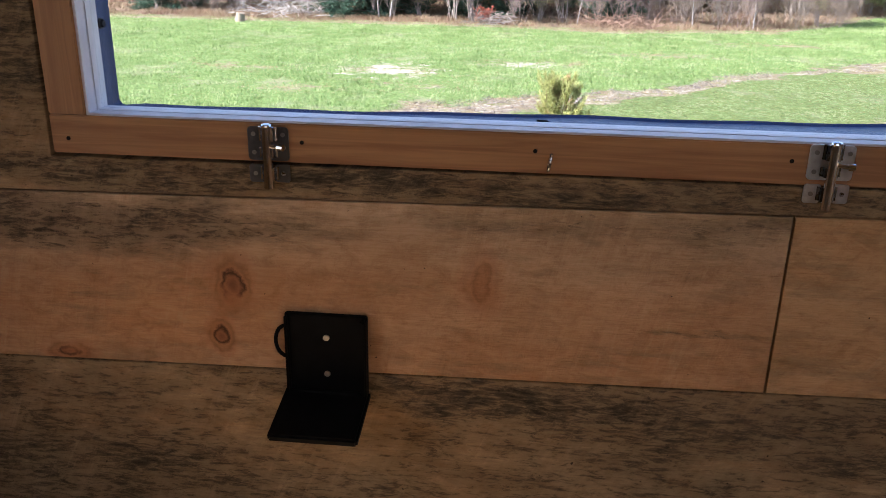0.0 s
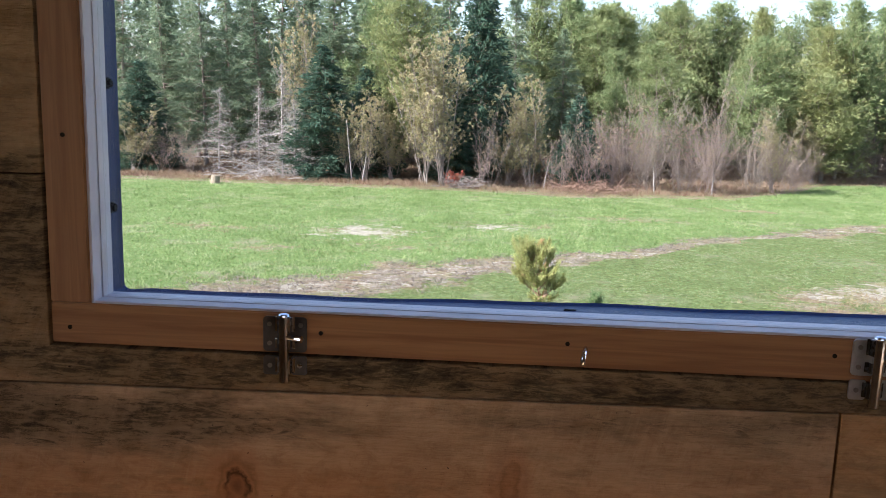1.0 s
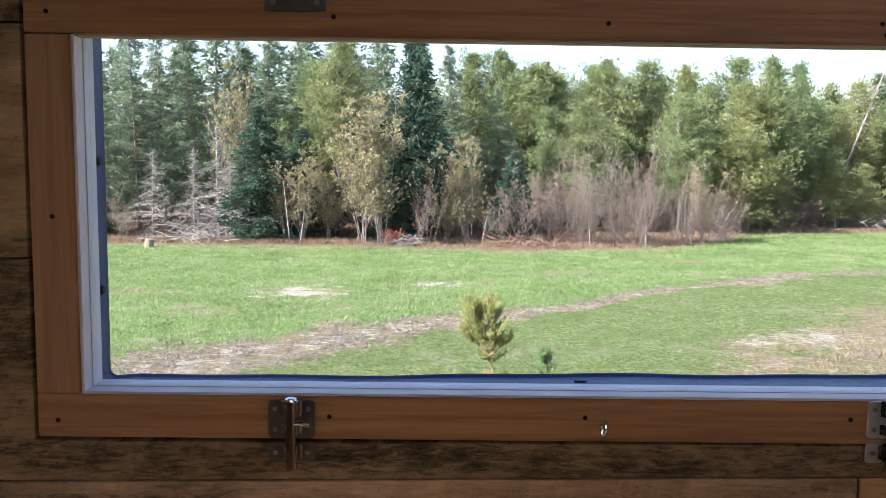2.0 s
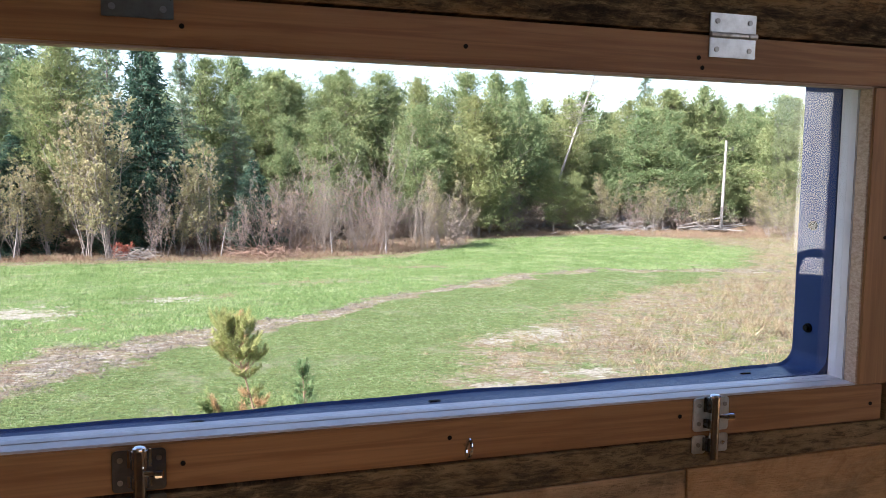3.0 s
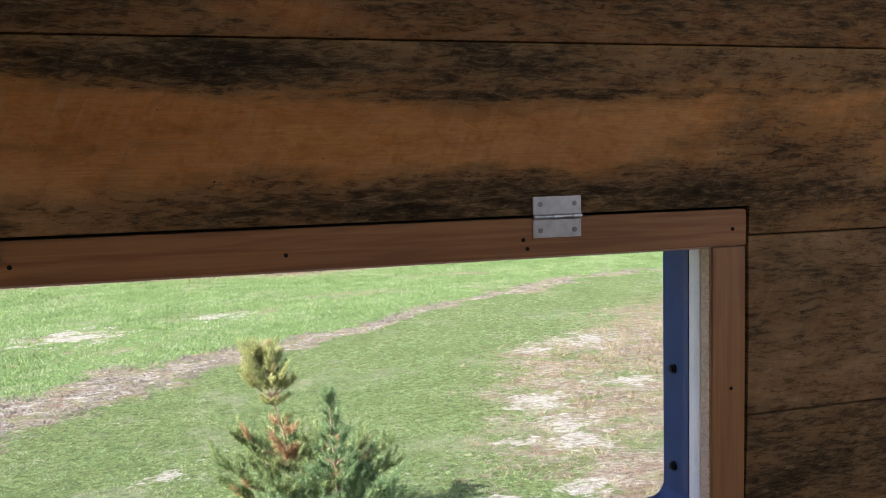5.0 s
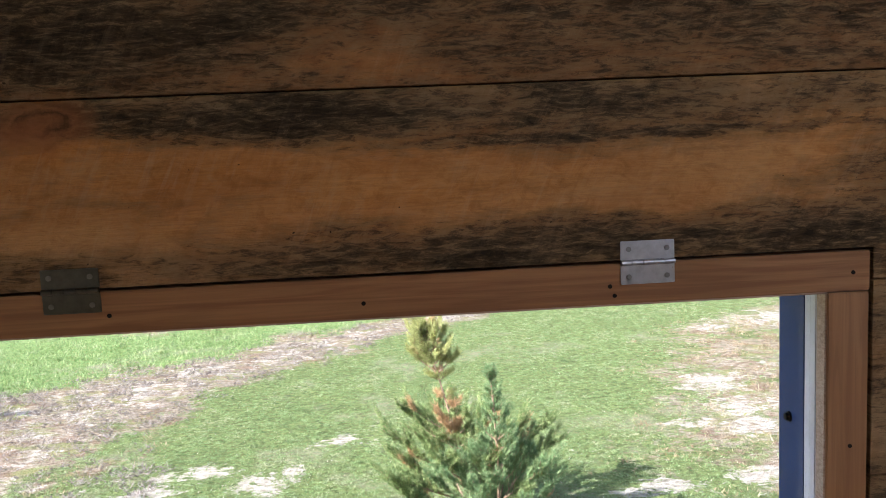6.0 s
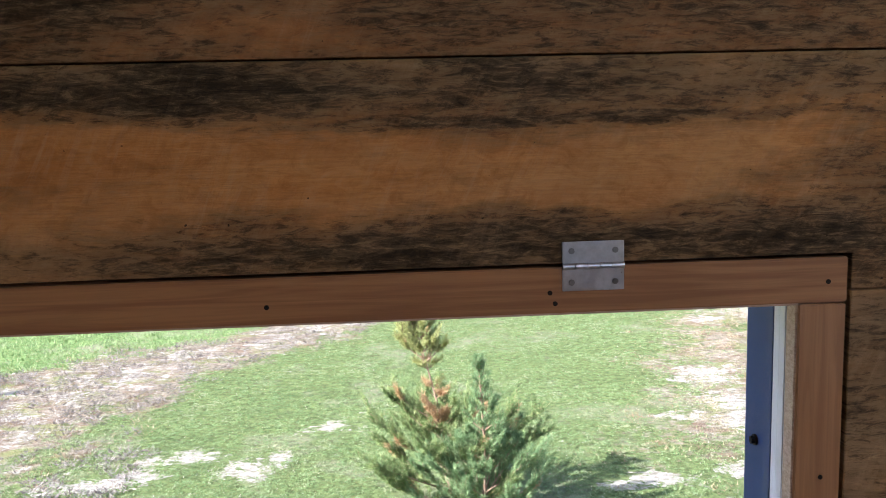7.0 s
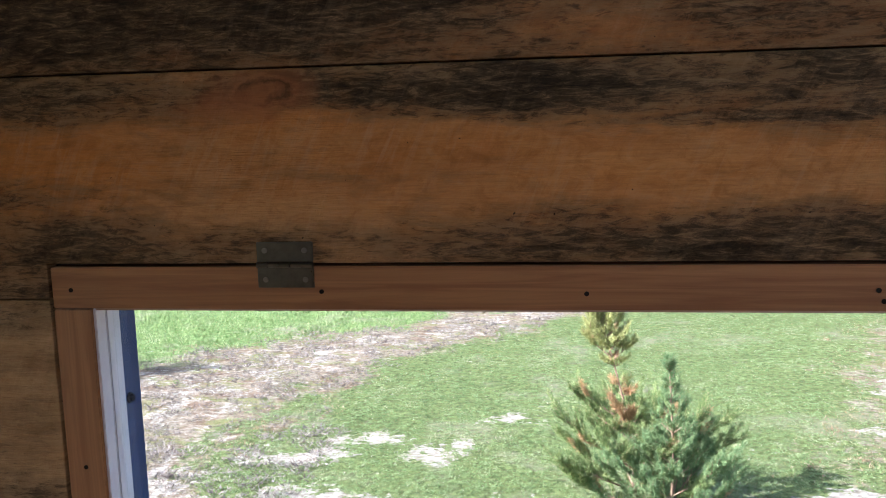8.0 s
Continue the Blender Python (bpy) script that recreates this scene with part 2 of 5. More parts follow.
def grass_material(name, a, b, c, tired, scale, through=0.3, edges=(0.34, 0.47, 0.52, 0.66)):
    """Grass blades: three greens over the pieces, with tired patches, and hollows' shade put into the colour by noise.
    """
    n = Nodes(name)
    col = n.ramp(n.island(), [(0.0, a), (0.45, b), (1.0, c)])
    p = n.math("ADD", n.math("MULTIPLY", n.noise(n.coords(), scale, 4, 0.7), 0.6), n.math("MULTIPLY", n.noise(n.coords(), scale * 0.22, 3, 0.6), 0.4))
    col = n.mix(n.ramp(p, [(edges[2], 0.0), (edges[3], 0.75)]), col, tired)
    col = n.mix(n.ramp(p, [(edges[0], 0.7), (edges[1], 0.0)]), col, tuple(v * 0.5 for v in a))
    n.done(col, 0.6, specular=0.15)
    tr = n.t.nodes.new("ShaderNodeBsdfTranslucent")
    n.t.links.new(col, tr.inputs[0])
    mix = n.t.nodes.new("ShaderNodeMixShader")
    mix.inputs[0].default_value = through
    n.t.links.new(n.b.outputs[0], mix.inputs[1])
    n.t.links.new(tr.outputs[0], mix.inputs[2])
    n.t.links.new(mix.outputs[0], n.out.inputs[0])
    return n.m


def bark_material(name, a, b):
    n = Nodes(name)
    g = n.noise(n.coords((6, 6, 1.5)), 4, 5, 0.65, 0.4)
    c = n.mix(n.ramp(g, [(0.35, 0.0), (0.65, 1.0)]), a, b)
    n.bump(g, 0.5, 0.01)
    return n.done(c, 0.9, specular=0.1)


def ground_material():
    """Turf, dry grass, bare sand and forest floor; the zone attribute says how much of each."""
    n = Nodes("ground_turf")
    dry, sand, floor_ = (n.attribute("zone", i) for i in range(3))
    lush = n.attribute("zone_more", 0)
    fine = n.noise(n.coords(), 26, 6, 0.7)
    mid = n.noise(n.coords(), 2.4, 5, 0.65)
    broad = n.noise(n.coords((1, 1, 1), shift=(7, 3, 0)), 0.35, 4, 0.55)
    spots = n.noise(n.coords(), 9, 5, 0.7)
    # turf is darkened here: the shade between the blades is in its colour
    lawn = n.mix(n.ramp(spots, [(0.36, 0.0), (0.64, 1.0)]), (0.06, 0.085, 0.027), (0.17, 0.21, 0.075))
    field = n.mix(n.ramp(spots, [(0.36, 0.0), (0.66, 1.0)]), (0.07, 0.12, 0.03), (0.20, 0.27, 0.10))
    c = n.mix(lush, lawn, field)
    worn = n.math("ADD", n.math("MULTIPLY", broad, 0.7), n.math("MULTIPLY", n.noise(n.coords(), 1.1, 5, 0.7), 0.5))
    c = n.mix(n.ramp(worn, [(0.64, 0.0), (0.76, 0.65)]), c, n.mix(fine, (0.15, 0.13, 0.085), (0.36, 0.32, 0.23)))
    # dark lows of the clods carry the shade between lumps as colour
    clods = n.noise(n.coords((0.8, 1.2, 1)), 8, 6, 0.75)
    straw = n.ramp(n.math("ADD", n.math("MULTIPLY", clods, 0.7), n.math("MULTIPLY", fine, 0.3)), [(0.38, (0.085, 0.068, 0.045)), (0.48, (0.22, 0.18, 0.13)), (0.60, (0.40, 0.35, 0.27))])
    straw = n.mix(n.ramp(n.noise(n.coords((0.8, 1.3, 1), shift=(3, 9, 0)), 1.9, 6, 0.7), [(0.46, 0.0), (0.58, 0.75)]), straw, (0.17, 0.11, 0.07))
    straw = n.mix(n.ramp(n.noise(n.coords((0.8, 1.3, 1), shift=(13, 5, 0)), 1.4, 6, 0.7), [(0.50, 0.0), (0.60, 0.7)]), straw, (0.17, 0.185, 0.06))
    d = n.math("ADD", dry, n.math("MULTIPLY", n.math("SUBTRACT", n.math("ADD", n.noise(n.coords(), 5, 6, 0.75), n.math("MULTIPLY", n.noise(n.coords(), 0.9, 3, 0.6), 0.8)), 0.9), 1.3))
    c = n.mix(n.ramp(d, [(0.40, 0.0), (0.60, 1.0)]), c, straw)
    f = n.math("ADD", floor_, n.math("MULTIPLY", n.math("SUBTRACT", mid, 0.5), 0.8))
    litter = n.mix(n.ramp(fine, [(0.35, 0.0), (0.7, 1.0)]), (0.11, 0.075, 0.055), (0.27, 0.20, 0.14))
    c = n.mix(n.ramp(f, [(0.4, 0.0), (0.6, 1.0)]), c, litter)
    crumble = n.math("ADD", n.math("MULTIPLY", n.noise(n.coords(), 1.6, 4, 0.65), 0.9), n.noise(n.coords((0.85, 1, 1)), 6.5, 7, 0.8))
    s = n.math("ADD", sand, n.math("MULTIPLY", n.math("SUBTRACT", crumble, 0.95), 2.3))
    bare = n.mix(n.ramp(clods, [(0.36, 0.0), (0.62, 1.0)]), (0.19, 0.165, 0.125), (0.46, 0.42, 0.345))
    c = n.mix(n.ramp(s, [(0.46, 0.0), (0.56, 1.0)]), c, bare)
    n.bump(n.math("ADD", fine, n.math("MULTIPLY", clods, 2.0)), 1.0, 0.06)
    return n.done(c, 0.95, specular=0.1)


M = {}
M["trim"] = trim_material()
M["edge"] = bare_edge_material()
M["white"] = paint_material("white_vinyl", (0.56, 0.54, 0.59), (0.46, 0.45, 0.50), 0.5)
M["door_white"] = paint_material("white_door_paint", (0.82, 0.82, 0.82), (0.76, 0.76, 0.77), 0.35)
M["blue"] = paint_material("dark_blue_plastic", (0.009, 0.027, 0.105), (0.014, 0.036, 0.125), 0.4, 9, 0.15)
M["zinc"] = metal_material("zinc_plate", (0.62, 0.64, 0.65), 0.36)
M["chrome"] = metal_material("bright_steel", (0.70, 0.72, 0.75), 0.09)
# zinc darkened for the left hinge's shade; the pole's arm shares it
M["shaded_dull_zinc"] = metal_material("shaded_dull_zinc", (0.165, 0.165, 0.145), 0.36)
M["iron"] = paint_material("black_plastic", (0.003, 0.003, 0.003), (0.006, 0.006, 0.006), 0.6, 40, 0.06)
M["chair"] = paint_material("black_chair_plastic", (0.012, 0.012, 0.014), (0.02, 0.02, 0.022), 0.5, 30)
# the shade in the sunk screw holes is given by this near-black colour
M["hole"] = paint_material("shaded_screw_hole", (0.010, 0.008, 0.007), (0.018, 0.015, 0.012), 0.7, 80, 0.1)
M["screw_zinc"] = metal_material("zinc_screw", (0.34, 0.34, 0.33), 0.3)
M["pane"] = pane_material()
# sheathing coloured near black, which puts the gaps' shade into its colour
M["gap"] = paint_material("dark_gap_sheathing", (0.02, 0.018, 0.016), (0.03, 0.027, 0.024), 0.9, 20)
M["ply"] = plank_material("inner_plywood", 3.3, 5.8, [(0.0, 0.2), (1.0, 0.2)], [(0.0, 0.4), (1.0, 0.4)], 41.0)
M["steel_roof"] = paint_material("painted_steel", (0.16, 0.19, 0.16), (0.22, 0.25, 0.22), 0.5, 6)
M["post"] = bark_material("weathered_post", (0.30, 0.25, 0.19), (0.18, 0.145, 0.11))
M["ground"] = ground_material()
M["flower"] = leaf_material("clover_flower", (0.42, 0.40, 0.27), (0.50, 0.48, 0.38), (0.40, 0.37, 0.20), 0.7, 0.2)
M["clod"] = leaf_material("withered_clod", (0.115, 0.092, 0.078), (0.235, 0.20, 0.175), (0.39, 0.35, 0.31), 0.9, 0.2, None, 2.5)
M["lawn"] = grass_material("clover_leaf", (0.115, 0.180, 0.062), (0.20, 0.275, 0.108), (0.285, 0.35, 0.175), (0.345, 0.34, 0.21), 2.6, 0.4, (0.38, 0.50, 0.52, 0.62))
M["field"] = grass_material("lush_blade", (0.115, 0.195, 0.055), (0.205, 0.285, 0.10), (0.29, 0.35, 0.155), (0.36, 0.38, 0.22), 1.3, 0.4, (0.38, 0.50, 0.50, 0.62))
M["straw"] = grass_material("dry_blade", (0.20, 0.125, 0.075), (0.36, 0.27, 0.165), (0.42, 0.37, 0.24), (0.15, 0.175, 0.055), 1.7, 0.4, (0.43, 0.50, 0.51, 0.56))
M["edge_straw"] = leaf_material("brown_edge_grass", (0.19, 0.125, 0.08), (0.30, 0.22, 0.145), (0.24, 0.20, 0.11), 0.9, 0.3)
M["heath"] = leaf_material("red_brown_heath", (0.19, 0.11, 0.08), (0.30, 0.21, 0.15), (0.24, 0.23, 0.13), 0.8, 0.15)
M["pine"] = leaf_material("pine_needles", (0.105, 0.160, 0.075), (0.215, 0.280, 0.130), (0.34, 0.385, 0.20), 0.9, 0.32, (0.33, 0.325, 0.14), 0.7)
M["spruce"] = leaf_material("spruce_needles", (0.10, 0.150, 0.095), (0.19, 0.245, 0.155), (0.29, 0.335, 0.22), 0.9, 0.32, None, 0.8)
M["dark_spruce"] = leaf_material("dark_fir_needles", (0.035, 0.070, 0.050), (0.065, 0.115, 0.08), (0.12, 0.175, 0.12), 0.9, 0.25)
M["leaf"] = leaf_material("turning_leaves", (0.24, 0.25, 0.12), (0.38, 0.34, 0.20), (0.42, 0.31, 0.19), 0.6, 0.35)
M["rust_leaf"] = leaf_material("withered_leaves", (0.25, 0.19, 0.14), (0.36, 0.27, 0.19), (0.34, 0.31, 0.17), 0.9, 0.35)
M["red_leaf"] = leaf_material("red_leaves", (0.33, 0.09, 0.07), (0.38, 0.14, 0.10), (0.30, 0.15, 0.10), 0.9, 0.4)
M["bark"] = bark_material("grey_brown_bark", (0.27, 0.225, 0.195), (0.15, 0.125, 0.105))
M["pale_bark"] = bark_material("pale_bark", (0.30, 0.265, 0.24), (0.17, 0.14, 0.125))
M["dead_wood"] = bark_material("silver_dead_wood", (0.36, 0.335, 0.31), (0.19, 0.17, 0.155))
M["brush"] = bark_material("red_brown_brush", (0.24, 0.155, 0.115), (0.13, 0.085, 0.065))
M["twig"] = bark_material("mauve_brown_twigs", (0.29, 0.235, 0.215), (0.16, 0.12, 0.105))
M["young_needles"] = leaf_material("young_pine_needles", (0.085, 0.135, 0.045), (0.225, 0.295, 0.11), (0.46, 0.48, 0.225), 0.6, 0.32, None, 6.0)
M["tip_needles"] = leaf_material("yellow_green_tip_needles", (0.17, 0.185, 0.06), (0.35, 0.365, 0.14), (0.54, 0.52, 0.24), 0.6, 0.35, None, 7.0)
M["deep_needles"] = leaf_material("deep_pine_needles", (0.07, 0.128, 0.055), (0.19, 0.275, 0.12), (0.38, 0.46, 0.235), 0.6, 0.32, None, 6.0)
M["rust_needles"] = leaf_material("dead_pine_needles", (0.38, 0.22, 0.11), (0.50, 0.33, 0.18), (0.42, 0.33, 0.16), 0.6, 0.3)
M["young_bark"] = bark_material("young_orange_bark", (0.30, 0.20, 0.14), (0.20, 0.13, 0.09))


# ---- building helpers ----
def part(name, bm, material, parent=None, label=""):
    """Links a bmesh as one mesh object under a thing or a part."""
    me = bpy.data.meshes.new(name)
    bm.to_mesh(me)
    bm.free()
    me.materials.append(material)
    ob = new(name, me)
    if parent is not None:
        ob.parent = parent
    if label:
        ob["label"] = label
    return ob


def raw(name, verts, faces, material, parent=None, label="", smooth=False):
    """The same from numpy arrays of corners and of triangles or quads."""
    me = bpy.data.meshes.new(name)
    verts, faces = np.asarray(verts, dtype=np.float32), np.asarray(faces, dtype=np.int32)
    k = faces.shape[1]
    me.vertices.add(len(verts))
    me.vertices.foreach_set("co", verts.ravel())
    me.loops.add(faces.size)
    me.loops.foreach_set("vertex_index", faces.ravel())
    me.polygons.add(len(faces))
    me.polygons.foreach_set("loop_start", np.arange(len(faces), dtype=np.int32) * k)
    me.polygons.foreach_set("use_smooth", np.full(len(faces), smooth))
    me.update(calc_edges=True)
    me.materials.append(material)
    ob = new(name, me)
    if parent is not None:
        ob.parent = parent
    if label:
        ob["label"] = label
    return ob


def box(bm, lo, hi, bevel=0.0):
    """A box between two corners, with bevelled edges."""
    c, s = [(a + b) / 2 for a, b in zip(lo, hi)], [b - a for a, b in zip(lo, hi)]
    made = bmesh.ops.create_cube(bm, size=1, matrix=Matrix.Translation(c) @ Matrix.Diagonal((*s, 1)))
    if bevel:
        edges = list({e for v in made["verts"] for e in v.link_edges})
        bmesh.ops.bevel(bm, geom=edges, offset=bevel, segments=2, affect="EDGES")
    return bm


def boxed(lo, hi, bevel=0.0):
    return box(bmesh.new(), lo, hi, bevel)


def rod(bm, a, b, r, sides=12, r2=None):
    """A round bar from a to b."""
    a, b = Vector(a), Vector(b)
    m = Matrix.Translation((a + b) / 2) @ (b - a).to_track_quat("Z", "Y").to_matrix().to_4x4()
    bmesh.ops.create_cone(bm, cap_ends=True, segments=sides, radius1=r, radius2=r if r2 is None else r2, depth=(b - a).length, matrix=m)
    return bm


def slab(outline, y0, y1, bevel=0.0):
    """A board: an outline in x and z, from the face y0 to the back y1."""
    bm = bmesh.new()
    front = bm.faces.new([bm.verts.new((x, y0, z)) for x, z in outline])
    got = bmesh.ops.extrude_face_region(bm, geom=[front])
    bmesh.ops.translate(bm, verts=[g for g in got["geom"] if isinstance(g, bmesh.types.BMVert)], vec=(0, y1 - y0, 0))
    bmesh.ops.recalc_face_normals(bm, faces=bm.faces)
    if bevel:
        edges = [e for e in bm.edges if all(abs(v.co.y - y0) < 1e-5 for v in e.verts)]
        bmesh.ops.bevel(bm, geom=edges, offset=bevel, segments=1, affect="EDGES")
    return bm


def empty(name, place=(0, 0, 0)):
    ob = new(name)
    ob.empty_display_size = 0.05
    ob.location = place
    return ob

# ---- the cabin: walls, floor, ceiling ----
X0, X1, Y0, Y1 = -1.05, 4.06, -1.95, 0.165
FLOOR, CEIL = 3.35, 5.75
WX0, WX1, WZ0, WZ1 = 0.006, 1.613, 4.106, 4.743          # the sash, over all
RAIL = 0.0635
IX0, IX1, IZ0, IZ1 = WX0 + RAIL, WX1 - RAIL, WZ0 + RAIL, WZ1 - RAIL


def pierced(name, lo, hi, hole, axis, material):
    """A wall between two corners with one opening: hole is (a0, z0, a1, z1) along the wall, which runs along axis."""
    bm = bmesh.new()
    a0, z0, a1, z1 = hole
    i = axis
    for s, e, zs, ze in ((lo[i], a0, lo[2], hi[2]), (a1, hi[i], lo[2], hi[2]), (a0, a1, lo[2], z0), (a0, a1, z1, hi[2])):
        p, q = list(lo), list(hi)
        p[i], q[i], p[2], q[2] = s, e, zs, ze
        box(bm, p, q)
    bmesh.ops.remove_doubles(bm, verts=bm.verts, dist=1e-5)
    return part(name, bm, material)


wall_north = tagged(pierced("wall_north", (X0, 0.0325, FLOOR), (X1, Y1, CEIL), (0.03, 4.13, 1.582, 4.713), 0, M["gap"]),
                    "rough-sawn pine board wall with a wide window", "wall", kind="structure")
# the high slot and the west opening are added for the fill lamps
DOOR0, DOOR1, DOOR_TOP = 3.02, 3.98, FLOOR + 2.03
bm = bmesh.new()
for sx, ex, sz, ez in ((X0, 0.62, FLOOR, CEIL), (0.62, 2.86, FLOOR, 5.3), (0.62, 2.86, 5.65, CEIL), (2.86, DOOR0, FLOOR, CEIL), (DOOR0, DOOR1, DOOR_TOP, CEIL), (DOOR1, X1, FLOOR, CEIL)):
    box(bm, (sx, Y0 - 0.09, sz), (ex, Y0, ez))
tagged(part("wall_south", bm, M["ply"]), "plain pine wall with an added light slot and an open doorway", "wall", kind="structure")
tagged(part("wall_east", boxed((X1, Y0, FLOOR), (X1 + 0.09, Y1, CEIL)), M["ply"]), "plain pine end wall", "wall", kind="structure")
tagged(pierced("wall_west", (X0 - 0.09, Y0, FLOOR), (X0, Y1, CEIL), (-1.75, 4.18, -0.95, 5.02), 1, M["ply"]),
       "plain pine wall with an added opening for light", "wall", kind="structure")
tagged(part("floor", boxed((X0 - 0.09, Y0 - 0.09, FLOOR - 0.12), (X1 + 0.09, Y1, FLOOR)), M["ply"]), "plain wooden floor", "floor", kind="structure")
tagged(part("ceiling", boxed((X0 - 0.09, Y0 - 0.09, CEIL), (X1 + 0.09, Y1, CEIL + 0.04)), M["ply"]), "plain wooden ceiling", "ceiling", kind="structure")
tagged(part("roof", boxed((X0 - 0.2, Y0 - 0.2, CEIL + 0.04), (X1 + 0.2, Y1 + 0.04, CEIL + 0.07)), M["steel_roof"]), "flat metal roof", "roof", kind="structure")
for px in (X0 + 0.1, X1 - 0.1):
    for py in (Y0 + 0.1, Y1 - 0.12):
        tagged(part("support_post", boxed((px - 0.07, py - 0.07, -0.3), (px + 0.07, py + 0.07, FLOOR - 0.12), 0.006), M["post"]),
               "weathered square wooden post under the cabin", "post", "cabin posts", "structure")


# ---- pine boards of the window wall ----
def seam(z, slope):
    return lambda x: z + slope * x


S = [seam(3.395, 0.012), seam(3.720, 0.0155), seam(4.0385, 0.0132), seam(4.366, 0.0045), seam(4.694, 0.002), seam(5.031, -0.004), seam(5.36, -0.004)]
GAP = 0.0014
BACK = 0.026
